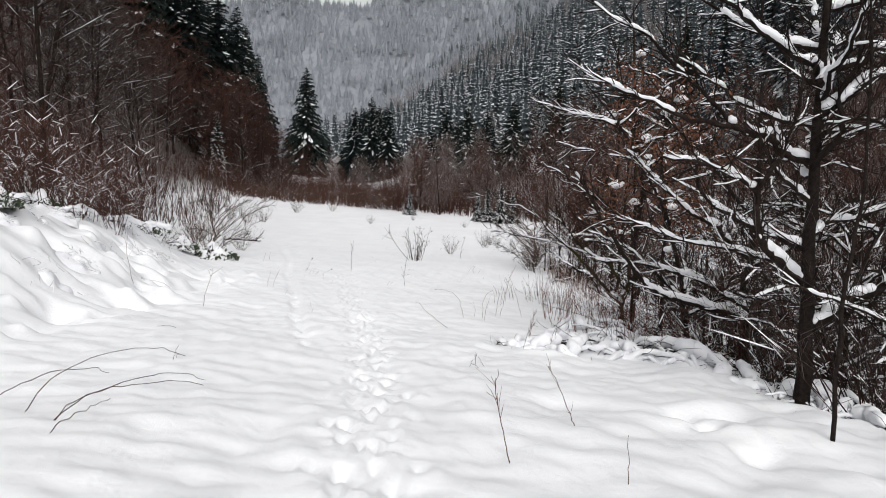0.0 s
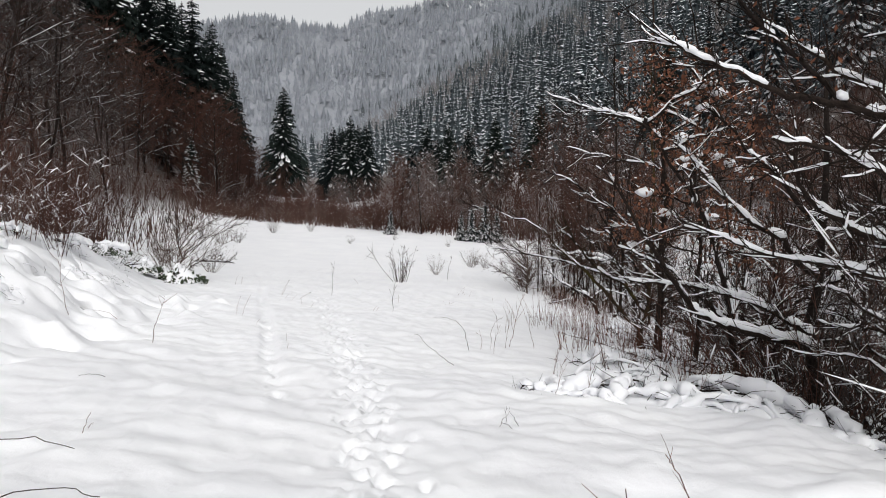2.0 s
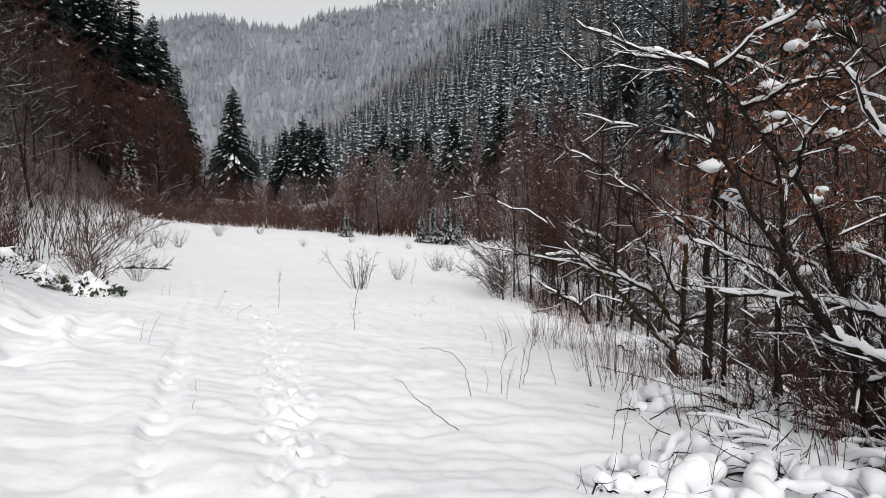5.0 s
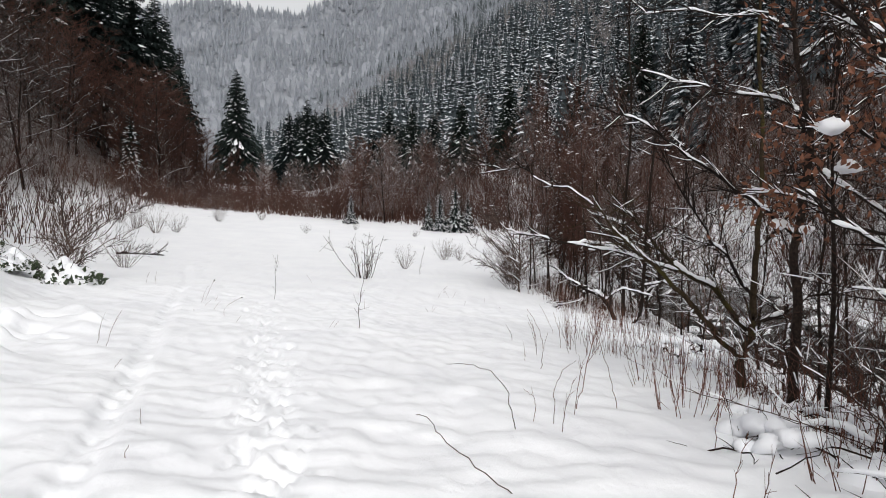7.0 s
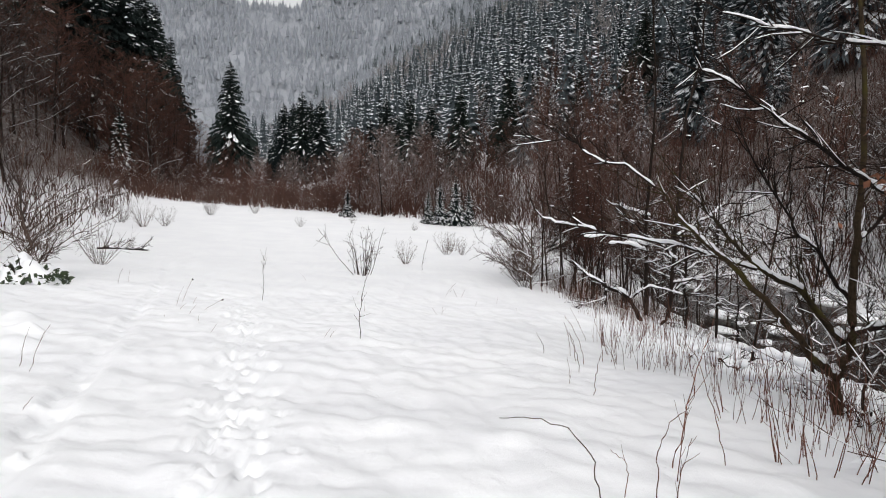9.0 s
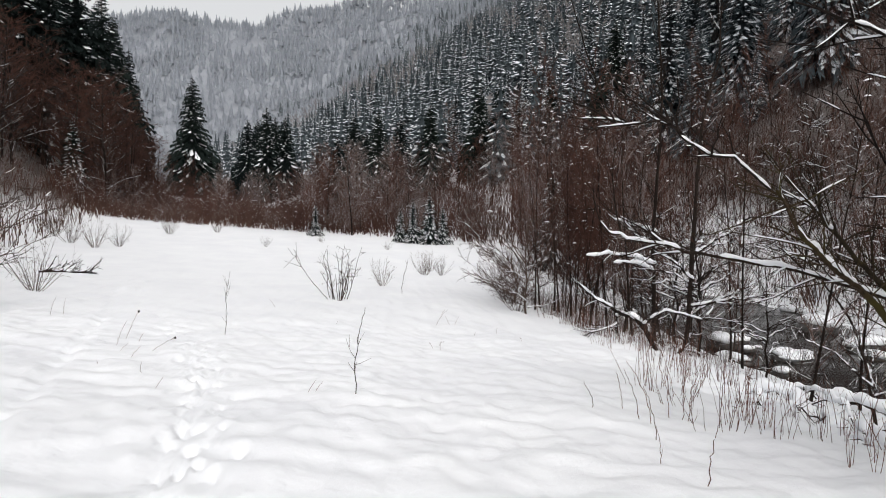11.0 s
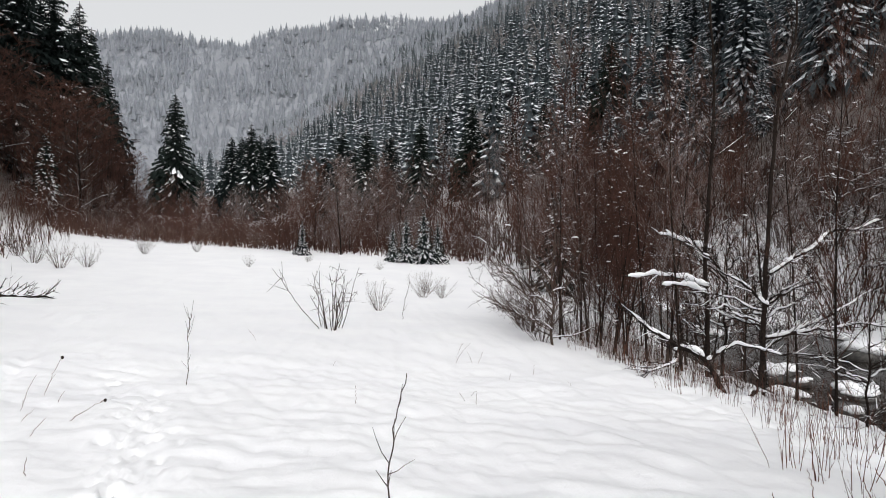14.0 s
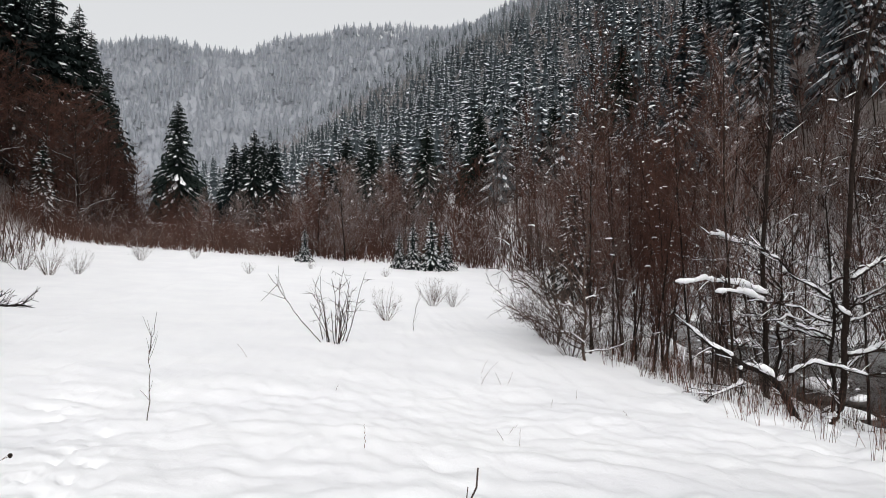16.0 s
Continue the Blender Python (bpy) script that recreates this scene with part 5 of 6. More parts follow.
def build_snowy_saplings():
    """Slender trees on the bank, their arching branches lined with snow."""
    rng = np.random.default_rng(54)
    kinds = []
    for i, h in enumerate((4.6, 3.8, 5.4)):
        t = thing("snowy_sapling", "slender dark tree with arching snow-lined branches on the bank", "tree", group="snowy saplings on the bank")
        o = np.zeros(3)
        lean = rng.normal(0, 0.25, 2)
        limb(t, o, [(lean[0] * k * k * h, lean[1] * k * k * h, k * h) for k in (0, 0.3, 0.65, 1.0)], 0.05, 0.01, rng, 0.0, 8, BARK, "trunk", 0.007, 0.7)
        for j in range(11):
            k, turn = rng.uniform(0.12, 0.85), j * 2.4 + rng.normal(0, 0.3)
            p, long = np.array([lean[0] * k * k * h, lean[1] * k * k * h, k * h]), rng.uniform(1.0, 2.3) * (1.15 - 0.5 * k)
            d, rise = np.array([math.cos(turn), math.sin(turn), 0.0]), rng.uniform(0.15, 0.7)
            limb(t, o, [p, p + d * long * 0.35 + (0, 0, rise * 0.45 * long), p + d * long * 0.7 + (0, 0, rise * 0.8 * long), p + d * long + (0, 0, rise * long * rng.uniform(0.7, 1.1))], 0.024, 0.008, rng, 0.036, 6, BARK, "limb", 0.0065, 0.5, 0.35)
        kinds.append(t)
    spots = [(5.9, 9.9), (6.6, 11.3), (5.2, 13.6), (6.1, 14.6), (7.4, 12.2), (7.9, 9.4), (7.0, 15.8), (7.6, 21.4), (9.2, 25.0), (9.8, 32.6), (10.6, 35.6), (6.4, 8.6), (9.6, 29.0), (11.4, 38.5), (9.4, 40.5), (8.2, 13.6)]
    spots += scatter(rng, 20, (19, 36, 26, 64), lambda x, y: float(stream_middle(y)) + 5.4 < x < float(stream_middle(y)) + 14, 2.2)
    for i, (x, y) in enumerate(spots):
        size, turn = rng.uniform(0.75, 1.15) * (0.7 if 18 < y < 30 else 1), rng.uniform(0, 360)
        if i < 3:
            place(kinds[i], x, y, turn, size)
        else:
            again(kinds[i % 3], x, y, turn, size)


build_snowy_saplings()


def ivy_bush(seed, size, label):
    """Low evergreen bush under a cap of snow."""
    rng = np.random.default_rng(seed)
    ob = thing("evergreen_bush", label, "shrub")
    leaf, cap, wood = Geo(), Geo(), Geo()
    for _ in range(420):
        a, r = rng.uniform(0, 6.28), size * 1.12 * math.sqrt(rng.random())
        c = np.array([math.cos(a) * r, math.sin(a) * r, size * rng.uniform(0.02, 0.62) * (1.1 - 0.6 * r / size)])
        d, e = unit(rng.normal(0, 1, 3)), unit(rng.normal(0, 1, 3))
        e = unit(e - d * (d @ e))
        s = rng.uniform(0.035, 0.07)
        n = np.cross(d, e) * s * 0.3
        leaf.add([c - d * s, c + e * s * 0.6 + n, c + d * s, c - e * s * 0.6 + n], [(0, 1, 2), (0, 2, 3)])
    drape(cap, size * 1.0, rng, size * 0.32, 1.3)
    for _ in range(12):
        a = rng.uniform(0, 6.28)
        wood.tube(limb_line(rng, (0, 0, 0), unit(np.array([math.cos(a), math.sin(a), 0.8])), size, 3, 0.2, 0), np.array([0.012, 0.01, 0.008, 0.004]), 4)
    part("leafage", leaf, LEAF_GREEN, ob, "dark green leaves", False)["kind"] = "stuff"
    part("snow_cap", cap, SNOW_SOFT, ob, "lumpy cap of snow")
    part("stem", wood, BARK, ob)
    return ob


b0 = ivy_bush(51, 0.62, "small evergreen bush bowed under a cap of snow")
place(b0, -8.85, 28.2, 0, 1.5)
for x, y, s in ((-9.9, 27.4, 1.1), (-11.6, 29.2, 1.0), (-10.6, 25.6, 0.9), (-8.2, 13.2, 0.8), (-9.7, 15.5, 0.9), (-8.9, 12.0, 0.8), (-10.4, 18.4, 1.0)):
    again(b0, x, y, x * 77, s)


def brush_pile(seed, size):
    """Fallen twigs under lumps of snow."""
    rng = np.random.default_rng(seed)
    ob = thing("brush_pile", "heap of fallen twigs under rounded lumps of snow", "brushwood", group="snowed-in brush piles")
    snow, wood = Geo(), Geo()
    drape(snow, size, rng, 0.0, 0.55)
    for _ in range(18):
        a, r, b = rng.uniform(0, 6.28), size * 1.0 * math.sqrt(rng.random()), rng.uniform(0, 6.28)
        d = unit(np.array([math.cos(b), math.sin(b), rng.uniform(0.0, 0.7)]))
        t = limb_line(rng, (math.cos(a) * r, math.sin(a) * r, rng.uniform(0.05, 0.2) * size), d, size * rng.uniform(0.2, 0.5), 4, 0.36, -0.05)
        rr = np.linspace(0.006, 0.002, 5)
        wood.tube(t, rr, 4)
        if rng.random() < 0.6:
            lay_snow(snow, t, rr, 0.03, rng, 5, 0.35, 0.05)
    part("twig_tangle", wood, BARK, ob)["kind"] = "stuff"
    part("snow", snow, SNOW_SOFT, ob, "rounded lumps of fresh snow")["kind"] = "stuff"
    return ob


def build_piles():
    rng = np.random.default_rng(46)
    kinds = [brush_pile(360 + i, s) for i, s in enumerate((0.7, 0.9, 1.1))]
    spots = [(5.2, 9.6), (5.6, 8.2), (5.4, 6.6), (6.3, 7.2), (4.4, 12.4), (3.2, 12.2), (6.2, 9.4), (7.0, 8.4), (3.6, 13.6), (5.0, 13.8), (4.0, 15.6), (5.2, 16.2), (5.8, 15.4), (6.6, 12.6), (6.8, 10.6), (5.6, 11.2)]
    spots += scatter(rng, 34, (4.2, 12, 16, 42), lambda x, y: bank_edge(y) + 0.6 < x < float(stream_middle(y)) - 4.0, 1.3)
    spots += [(-8.6, 11.0), (-8.9, 19.6), (-9.6, 21.5), (-8.9, 12.6), (-9.4, 14.6), (-9.2, 17.2), (-10.2, 19.4), (-10.4, 22.0), (-11.2, 24.2)]
    spots += scatter(rng, 42, (-11, -4.6, 7.5, 24), lambda x, y: x < mound_edge(y) - 0.9, 0.8)
    for i, (x, y) in enumerate(spots):
        s, t = rng.uniform(0.75, 1.2), rng.uniform(0, 360)
        slope = [math.degrees(math.atan(v)) for v in ((up(x, y + 0.5) - up(x, y - 0.5)), (up(x + 0.5, y) - up(x - 0.5, y)))]
        if i < 3:
            place(kinds[i], x, y, t, s, sink=0.08)
        elif x < -4:
            again(kinds[i % 3], x, y, 180 * (i % 2), s * 0.6, (slope[0], -slope[1]) if i % 2 == 0 else (-slope[0], slope[1]), sink=0.05)
        else:
            again(kinds[i % 3], x, y, t, s * (0.55 if y > 20 else 1), sink=0.08)


build_piles()


def snow_tangle(seed, size):
    """Low branches pressed to the ground, each under a fat roll of snow, with dark gaps between."""
    rng = np.random.default_rng(seed)
    ob = thing("snowed_in_brambles", "low brambles pressed down under fat rolls of snow", "shrub", group="snowed-in brambles")
    snow, wood = Geo(), Geo()
    for i in range(6):
        a, c = i * 2.4 + rng.normal(0, 0.4), rng.normal(0, 0.3, 2) * size
        d = np.array([math.cos(a), math.sin(a), 0.0])
        long, high = size * rng.uniform(0.7, 1.3), size * rng.uniform(0.05, 0.24)
        k = np.linspace(-0.5, 0.5, 9)
        t = np.array([c[0], c[1], 0.0]) + d * (k * long)[:, None] + np.array([0, 0, 1.0]) * (high * (1 - (2 * k) ** 2))[:, None]
        t += rng.normal(0, 0.02, (9, 3))
        r = np.full(9, 0.011)
        wood.tube(t, r, 5)
        lay_snow(snow, t, r, rng.uniform(0.07, 0.24), rng, 8, 0.5, 0.05)
        for _ in range(7):
            q = t[rng.integers(1, 8)]
            wood.tube(limb_line(rng, q, unit(d * rng.choice((-1, 1)) + rng.normal(0, 0.7, 3)), size * rng.uniform(0.2, 0.5), 4, 0.2, -0.03), np.linspace(0.006, 0.002, 5), 4)
    part("twig_tangle", wood, BARK, ob)["kind"] = "stuff"
    part("snow", snow, SNOW_SOFT, ob, "fat rounded rolls of snow")["kind"] = "stuff"
    return ob


def build_tangles():
    rng = np.random.default_rng(55)
    kinds = [snow_tangle(390 + i, s) for i, s in enumerate((0.9, 1.1, 1.3))]
    spots = []
    for (x0, y0), (x1, y1), n in (((2.0, 11.2), (4.4, 11.6), 9), ((3.8, 11.2), (5.0, 8.2), 7), ((5.0, 8.2), (5.5, 6.4), 4), ((3.7, 14.6), (4.8, 16.4), 4), ((5.2, 18.4), (6.3, 24.0), 5), ((-8.6, 13.0), (-10.2, 24.0), 6)):
        for k in range(n):
            m = (k + rng.random()) / n
            spots.append((x0 + (x1 - x0) * m + rng.normal(0, 0.28), y0 + (y1 - y0) * m + rng.normal(0, 0.28)))
    for i, (x, y) in enumerate(spots):
        size, turn = rng.uniform(0.6, 1.1), rng.uniform(0, 360)
        if i < 3:
            place(kinds[i], x, y, turn, size, sink=0.07)
        else:
            again(kinds[i % 3], x, y, turn, size, sink=0.07)


build_tangles()


def bent_shrub(seed, size):
    """Low arching branches, each under a thick roll of snow."""
    rng = np.random.default_rng(seed)
    ob = thing("bent_shrub", "low dark shrub bent down under thick rolls of snow", "shrub", group="shrubs bent by snow")
    snow, wood = Geo(), Geo()
    for i in range(15):
        a = i * 2.4 + rng.normal(0, 0.3)
        d = unit(np.array([math.cos(a), math.sin(a), rng.uniform(0.3, 1.2)]))
        t = limb_line(rng, (0.1 * math.cos(a), 0.1 * math.sin(a), 0), d, size * rng.uniform(0.7, 1.3), 8, 0.13, -0.16)
        rr = np.linspace(0.016, 0.005, 9)
        wood.tube(t, rr, 5)
        lay_snow(snow, t, rr, rng.uniform(0.035, 0.085), rng, 6, 0.35, 0.05)
        for _ in range(6):
            q, k = t[rng.integers(2, 8)], rng.uniform(0.15, 0.4) * size
            wood.spike(q, q + unit(d + rng.normal(0, 0.6, 3)) * k, 0.006)
    part("branchwork", wood, BARK, ob)["kind"] = "stuff"
    part("snow", snow, SNOW_SOFT, ob, "thick rolls of fresh snow")["kind"] = "stuff"
    return ob


def build_bent_shrubs():
    rng = np.random.default_rng(49)
    kinds = [bent_shrub(380 + i, s) for i, s in enumerate((0.9, 1.2, 0.75))]
    spots = [(5.5, 7.4), (5.2, 10.3), (4.5, 11.5), (6.2, 6.6), (6.6, 8.0), (5.9, 9.2), (3.6, 12.2), (4.0, 13.0), (5.6, 10.9), (6.8, 9.4), (7.4, 8.8), (4.9, 12.9), (7.2, 7.2), (4.2, 14.3), (5.2, 15.2), (6.4, 10.4), (5.0, 8.4), (7.8, 10.2), (-9.2, 13.4), (-9.9, 16.2), (-10.3, 20.4), (-10.9, 23.4), (-10.2, 26.4), (-11.8, 28.0), (5.4, 18.6), (6.2, 20.5), (7.0, 24.5), (7.9, 28.0), (8.6, 31.8), (9.4, 34.6)]
    spots += scatter(rng, 46, (18, 40, 22, 66), lambda x, y: float(stream_middle(y)) + 1.0 < x < float(stream_middle(y)) + 9 and up(x, y) > -4.3, 1.4)
    for i, (x, y) in enumerate(spots):
        s, t = rng.uniform(0.75, 1.2), rng.uniform(0, 360)
        if i < 3:
            place(kinds[i], x, y, t, s)
        else:
            again(kinds[i % 3], x, y, t, s)


build_bent_shrubs()

# ---- plants in the snow ----
def stalk(x, y, line, r=0.005, side=0, label="dry brown weed stalk standing in the snow", material=STALK, seed=0, head=0.0, snow=0.0):
    """A single dead stem; line holds steps (right, ahead, up) from the snow."""
    rng = np.random.default_rng(int(seed + abs(x) * 1000 + y * 10))
    b = (x, y, up(x, y) - 0.03)
    ob = thing("weed_stalk", label, "dry plant", b, "dry stalks in the snow")
    g = Geo()
    pts = curve([(0, 0, -0.03), *line], 5)
    pts[1:-1] += rng.normal(0, r * 0.9, (len(pts) - 2, 3))
    r *= 0.7
    g.tube(pts, np.linspace(r, r * 0.5, len(pts)), 5, cap=True)
    span = np.linalg.norm(pts[-1] - pts[0])
    for _ in range(side):
        m = rng.integers(len(pts) // 4, len(pts) - 1)
        e = unit(unit(pts[m + 1] - pts[m]) + rng.normal(0, 0.5, 3) + np.array([0, 0, 0.2]))
        t = limb_line(rng, pts[m], e, span * rng.uniform(0.1, 0.32), 3, 0.1, 0.03)
        twig = Geo()
        twig.tube(t, np.linspace(r * 0.6, r * 0.25, 4), 4)
        part("twig", twig, material, ob)
    part("stem", g, material, ob)
    if head:
        h = Geo()
        blob(h, pts[-1], (head, head, head), rng, 5, 7, 0.2)
        part("seed_head", h, BARK, ob)
    return ob


def build_meadow_plants():
    # clump of dry stems in the open snow
    ob = make_shrub("shrub_clump", "clump of bare brown stems standing in the open snow", "shrub", shrub_geo(401, 1.9, 17, 0.42, 4, 0.016, 0.0, 0.03, 0.38, 2), TWIG_GREY)
    place(ob, -0.88, 37.19, 20)
    stalk(-1.2, 37.1, ((-0.5, 0, 0.55), (-1.0, 0.1, 1.25), (-1.35, 0.1, 1.75)), 0.018, 5, "leaning bare stem beside the clump", TWIG_GREY)
    # smaller bushes scattered over the meadow and its end
    tuft = make_shrub("small_shrub", "small leafless shrub in the snow", "shrub", shrub_geo(402, 1.5, 24, 0.9, 5, 0.007, 0.0, 0.05, 0.12, 2), TWIG_GREY, "small shrubs in the meadow")
    place(tuft, -16.3, 61.2, 0, 1.5)
    for x, y, s in ((-18.4, 63, 1.6), (-15.2, 62.5, 1.1), (-14.3, 73, 1.3), (-20.5, 66, 1.5), (-22.5, 70, 1.3), (1.2, 45.6, 0.95), (3.85, 50.9, 1.0), (4.8, 50.8, 0.8), (4.4, 53, 0.9), (-5.9, 65.6, 0.6), (-11, 76, 0.9), (-10.8, 33.5, 1.3), (-9.6, 35.0, 1.2), (-12.2, 36, 1.5), (-13.5, 40, 1.4), (-25, 80, 1.6), (-2, 70, 0.5), (3, 66, 0.5), (5.2, 36.4, 1.2), (5.5, 38.5, 1.4), (6.5, 43, 1.4), (6.9, 47, 1.3), (5.9, 40.6, 1.2)):
        again(tuft, x, y, x * 91 + y * 13, s)
    stalk(1.7, 41.4, ((0.05, 0, 0.6), (0.25, 0, 1.35)), 0.014, 4, material=TWIG_GREY)
    # thin weeds
    stalk(-3.2, 27.7, ((0.02, 0, 0.35), (0.03, 0, 0.8), (0.08, 0, 1.12)), 0.009, 9, "upright bare weed with thin side twigs", TWIG_GREY)
    stalk(-0.8, 21.37, ((0.0, 0, 0.4), (0.04, 0, 0.75), (0.11, 0, 1.05)), 0.009, 7, "upright dry weed stalk with small twigs", TWIG_GREY)
    stalk(-4.78, 26.6, ((0.1, 0, 0.25), (0.24, 0, 0.52)), 0.006, 1, head=0.022)
    stalk(-4.0, 24.95, ((0.18, 0, 0.1), (0.42, 0.1, 0.22)), 0.006, 1, head=0.018)
    for x, y, dx, h in ((-4.4, 24.9, 0.14, 0.14), (-4.05, 24.2, 0.16, 0.2), (-3.5, 22.7, 0.0, 0.18), (-3.1, 21.7, 0.1, 0.16), (-4.25, 23.5, -0.04, 0.08), (-4.4, 26.0, 0.08, 0.15), (-1.37, 21.6, 0.12, 0.16), (-7.1, 29.4, 0.12, 0.4), (-6.9, 29.6, 0.05, 0.35), (1.04, 26.85, 0.02, 0.22), (0.96, 27.2, -0.1, 0.15), (1.6, 31.35, 0.35, 0.42), (1.95, 31.1, -0.12, 0.28), (2.1, 31.3, 0.12, 0.24),
                        (2.96, 30.1, 0.02, 0.2), (3.27, 28.8, -0.06, 0.1), (-0.75, 26.43, 0.0, 0.24), (-2.4, 14.26, -0.02, 0.16), (-4.14, 18.24, 0.22, 0.5), (-4.3, 18.4, 0.1, 0.42), (-3.5, 16.7, 0.1, 0.14), (-2.24, 13.4, 0.02, 0.12), (-4.6, 25.45, 0.16, 0.42), (1.1, 27.6, 0.14, 0.12), (1.9, 32.6, 0.16, 0.3), (1.8, 19.0, -0.04, 0.36), (-1.28, 21.6, 0.1, 0.14), (-2.7, 33.8, -0.2, 0.26), (-1.0, 29.9, 0.06, 0.12), (2.2, 29.2, 0.05, 0.16), (-2.81, 7.8, 0.06, 0.2), (-2.85, 7.95, 0.05, 0.1)):
        stalk(x, y, ((dx * 0.45, 0, h * 0.55), (dx, 0.03, h)), 0.005, 1 if h > 0.25 else 0)
    # long twigs lying and arching over the path
    stalk(0.46, 13.1, ((-0.25, 0.12, 0.14), (-0.5, 0.3, 0.3), (-0.62, 0.48, 0.42), (-0.70, 0.55, 0.42)), 0.007, 0, "long bare twig slanting out of the snow", TWIG_GREY)
    stalk(0.77, 14.8, ((-0.06, 0, 0.25), (-0.16, 0.02, 0.48), (-0.4, 0.05, 0.61), (-0.66, 0.05, 0.63)), 0.007, 0, "arching bare twig bowed towards the snow", TWIG_GREY)
    stalk(1.0, 15.1, ((0.02, 0, 0.15), (0.0, 0, 0.26), (-0.1, 0, 0.34)), 0.005, 1)
    stalk(1.18, 15.0, ((0.0, 0, 0.3), (0.06, 0, 0.5), (0.22, 0.05, 0.62)), 0.006, 0)
    stalk(1.63, 15.75, ((0.08, 0, 0.4), (0.2, 0.02, 0.85), (0.28, 0.02, 1.05)), 0.008, 4)
    stalk(2.15, 15.9, ((-0.08, 0, 0.3), (-0.22, 0.02, 0.75), (-0.3, 0.02, 0.95)), 0.006, 2)
    stalk(2.6, 14.6, ((0.02, 0, 0.35), (0.03, 0, 0.6), (0.05, 0, 0.85)), 0.006, 1)
    stalk(0.69, 5.08, ((-0.06, 0, 0.25), (-0.12, 0, 0.5), (-0.11, 0, 0.72)), 0.006, 9)
    stalk(1.39, 6.02, ((-0.1, 0, 0.22), (-0.22, 0, 0.48), (-0.3, 0, 0.6)), 0.006, 6)
    stalk(1.46, 4.73, ((0, 0, 0.2), (-0.01, 0, 0.4)), 0.005, 0)
    for x, y, dx, dy, h in ((0.57, 9.06, 0.12, 0, 0.18), (0.80, 9.1, -0.1, 0, 0.17), (0.68, 9.2, 0, 0.05, 0.2), (0.75, 9.0, -0.14, 0.05, 0.08)):
        stalk(x, y, ((dx * 0.5, dy, h * 0.6), (dx, dy, h)), 0.005, 1, "short broken twigs sticking out of the snow", TWIG_GREY)
    for x, y, h in ((1.55, 11.0, 0.4), (1.7, 11.7, 0.45), (1.95, 13.1, 0.5), (1.85, 12.6, 0.55), (1.5, 15.4, 0.7), (1.2, 14.8, 0.5), (2.0, 11.2, 0.5), (2.2, 12.0, 0.6)):
        stalk(x, y, ((0.04, 0, h * 0.5), (0.12, 0.03, h)), 0.006, 5)
    # thin canes bent over by the snow near the start of the path
    for x, y, line in ((-3.05, 5.35, ((0.18, 0.2, 0.22), (0.5, 0.5, 0.36), (0.9, 0.8, 0.36), (1.15, 0.95, 0.26))),
                       (-2.62, 4.95, ((0.12, 0.2, 0.12), (0.4, 0.5, 0.16), (0.8, 0.8, 0.14), (1.0, 0.9, 0.08))),
                       (-2.66, 5.0, ((0.25, 0.2, 0.16), (0.6, 0.55, 0.22), (0.85, 0.8, 0.2), (1.05, 0.9, 0.12))),
                       (-3.3, 5.2, ((0.2, 0.1, 0.14), (0.5, 0.3, 0.24), (0.75, 0.5, 0.24), (0.9, 0.6, 0.18))),
                       (-2.5, 4.7, ((0.1, 0.1, 0.08), (0.25, 0.25, 0.13), (0.36, 0.35, 0.17))),
                       (-3.48, 9.94, ((-0.08, 0, 0.06), (-0.25, 0, 0.1), (-0.42, 0, 0.08)))):
        stalk(x, y, [(0.85 * a, 0.85 * b, c) for a, b, c in line], 0.006, 0, "thin bare cane arching low over the snow", TWIG_GREY)
    stalk(-4.2, 13.0, ((0.06, 0, 0.3), (0.16, 0, 0.6), (0.2, 0, 0.75)), 0.008, 4, "leaning bare twig beside the mound")
    stalk(-5.9, 14.0, ((-0.1, 0, 0.5), (-0.2, 0.1, 0.9), (-0.35, 0.1, 1.1)), 0.007, 2, "thin bare cane on the snowy mound")
    stalk(-5.6, 15.4, ((-0.25, 0, 0.2), (-0.6, 0, 0.26), (-0.9, 0, 0.16)), 0.006, 0, "thin bare cane arching low over the snow")
    # canes at the edge of the bank
    for x, y, dx, h in ((2.07, 21.3, -0.08, 0.36), (2.6, 21.66, -0.06, 0.5), (2.41, 20.78, -0.12, 0.62), (2.51, 20.65, -0.2, 0.75), (2.95, 21.09, -0.1, 0.7), (2.99, 20.84, -0.02, 0.9), (3.02, 20.77, 0.06, 0.7), (3.5, 20.9, 0.02, 0.8), (3.83, 20.79, 0.05, 0.9), (2.2, 19.9, -0.1, 0.6), (1.9, 18.4, 0.05, 0.55)):
        stalk(x, y, ((dx * 0.3, 0, h * 0.4), (dx, 0, h * 0.75), (dx * 1.6, 0, h)), 0.007, 0, "thin reddish cane at the edge of the bank")
    # rotten branch lying in the meadow
    rng = np.random.default_rng(47)
    b = (-12.8, 45.57, up(-12.8, 45.57) - 0.02)
    log = thing("fallen_branch", "dark rotten branch lying half under the snow", "branch", b)
    limb(log, b, ((-13.6, 45.6, b[2] + 0.05), (-13.0, 45.6, b[2] + 0.1), (-12.3, 45.6, b[2] + 0.05), (-11.6, 45.7, b[2] + 0.02)), 0.08, 0.04, rng, 0.05, 7, BARK, "bough", 0.02, 0.8)


build_meadow_plants()


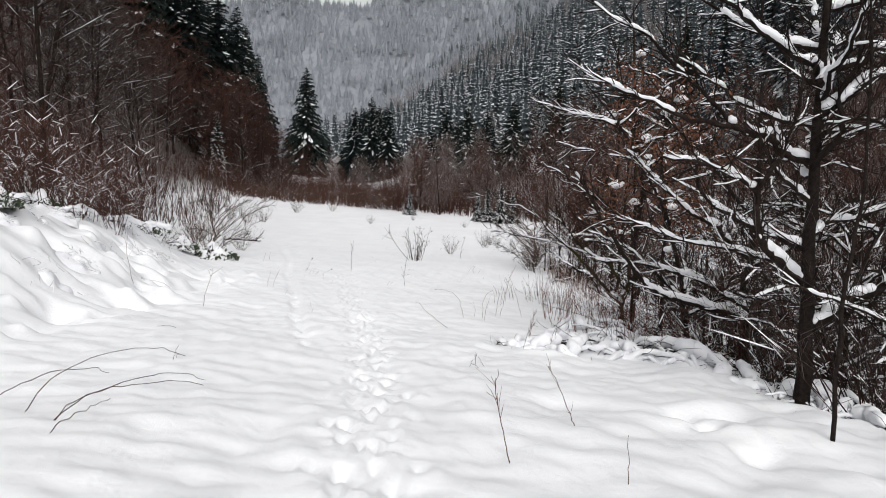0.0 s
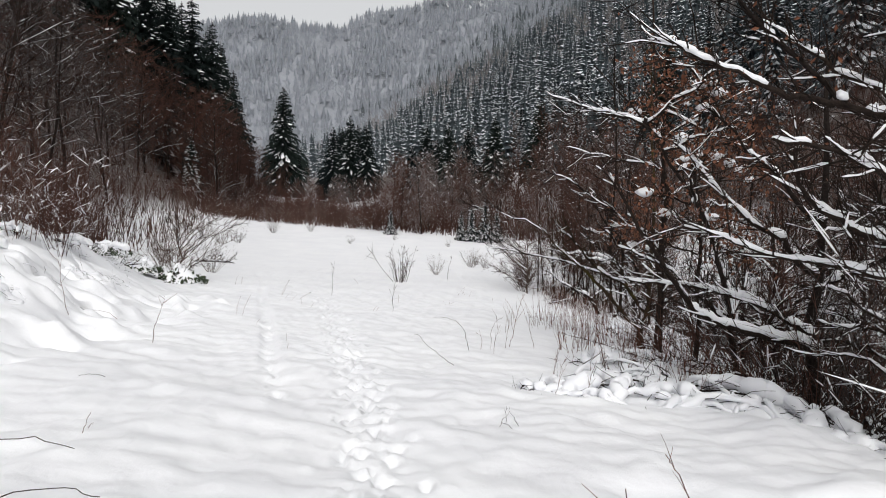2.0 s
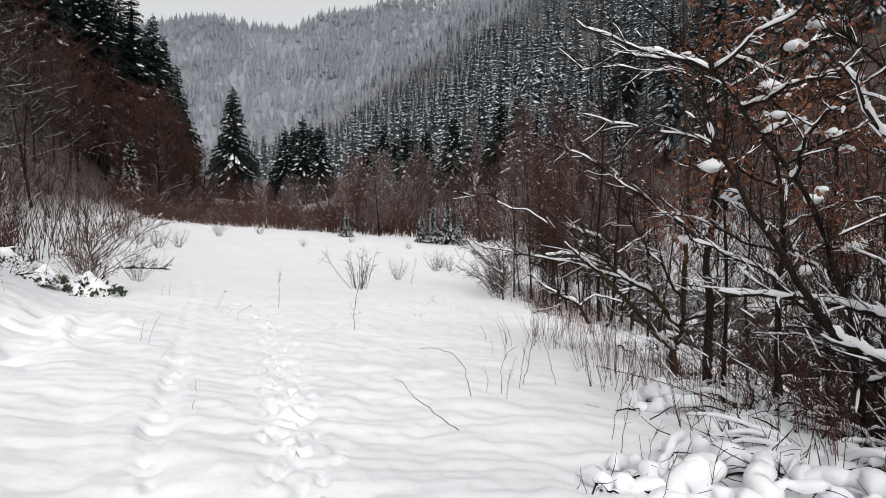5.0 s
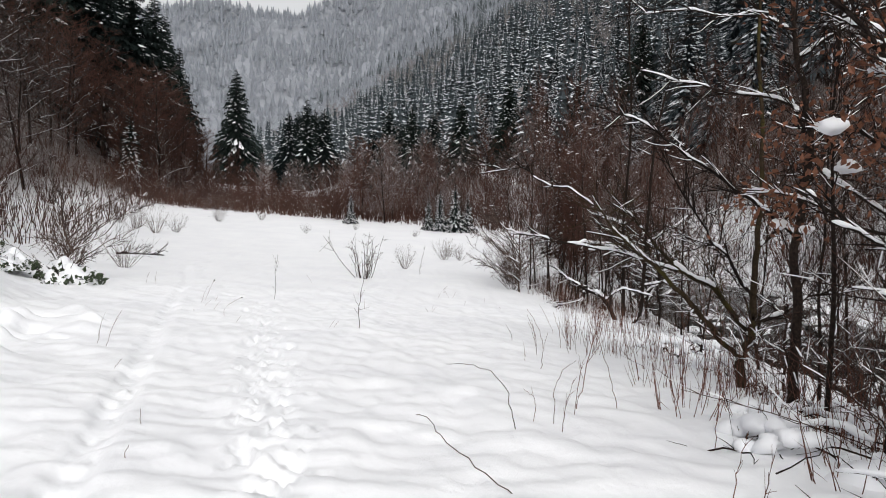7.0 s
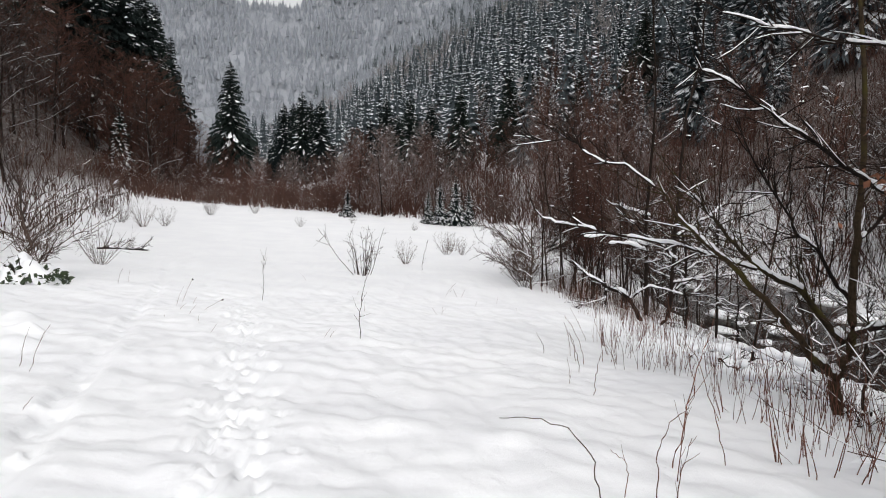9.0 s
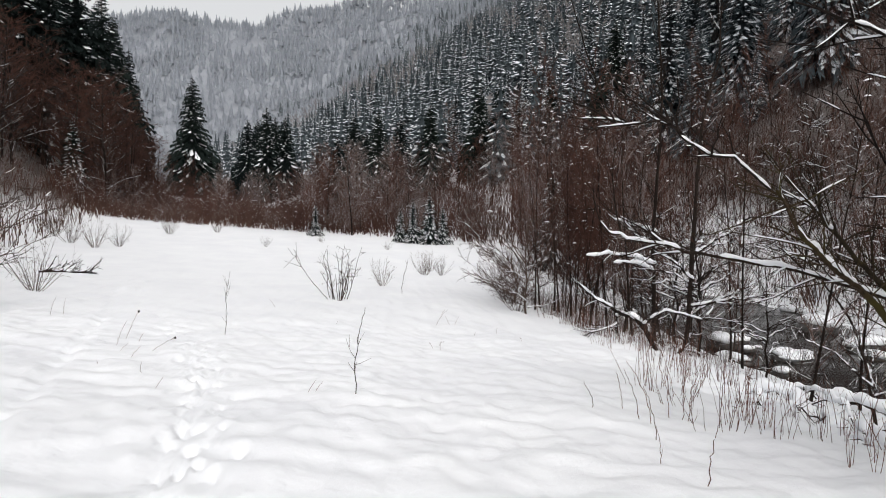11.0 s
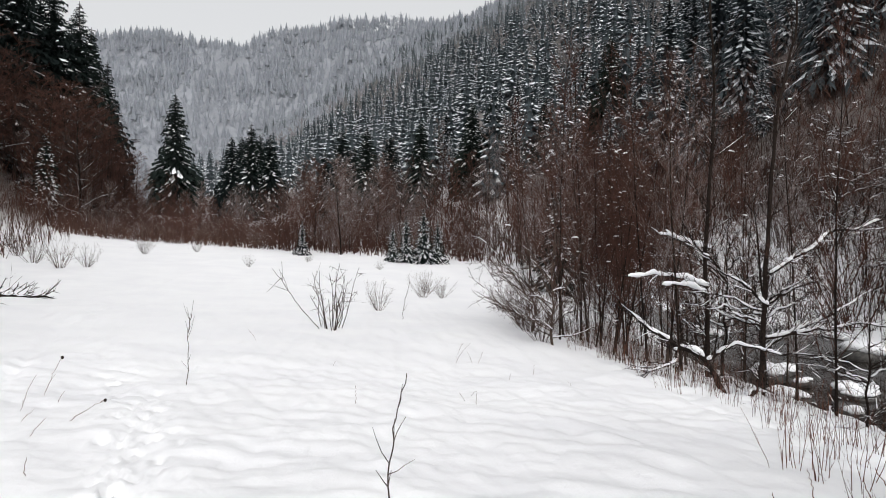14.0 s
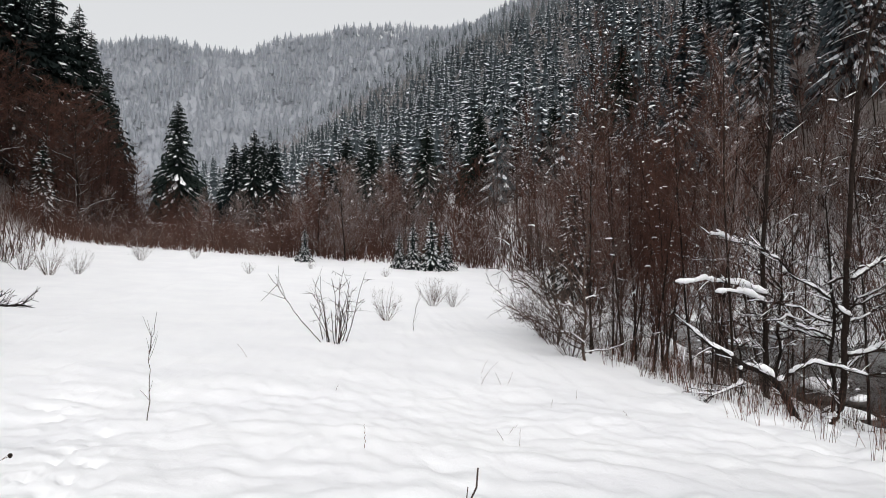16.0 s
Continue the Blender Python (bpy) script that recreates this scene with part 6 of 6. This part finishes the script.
def build_dry_weeds():
    """Stands of thin red-brown stems along the bank."""
    rng = np.random.default_rng(48)
    kinds = [make_shrub("dry_weeds", "stand of thin reddish dry stems along the bank", "dry plant", shrub_geo(420 + i, h, 13, 0.22, 1, 0.0055, 0.0, 0.02, 0.45, 1), STALK, "dry weeds along the bank") for i, h in enumerate((1.1, 1.35, 0.9))]
    spots = scatter(rng, 42, (2.2, 6.5, 11.5, 24), lambda x, y: bank_edge(y) - 1.7 < x < bank_edge(y) + 0.7, 0.42)
    spots += scatter(rng, 22, (3.0, 7.0, 24, 36), lambda x, y: bank_edge(y) - 0.1 < x < bank_edge(y) + 1.6, 0.6)
    for i, (x, y) in enumerate(spots):
        s, t = rng.uniform(0.6, 1.15), rng.uniform(0, 360)
        if i < 3:
            place(kinds[i], x, y, t, s)
        else:
            again(kinds[i % 3], x, y, t, s, (rng.normal(0, 5), rng.normal(0, 5)))


build_dry_weeds()
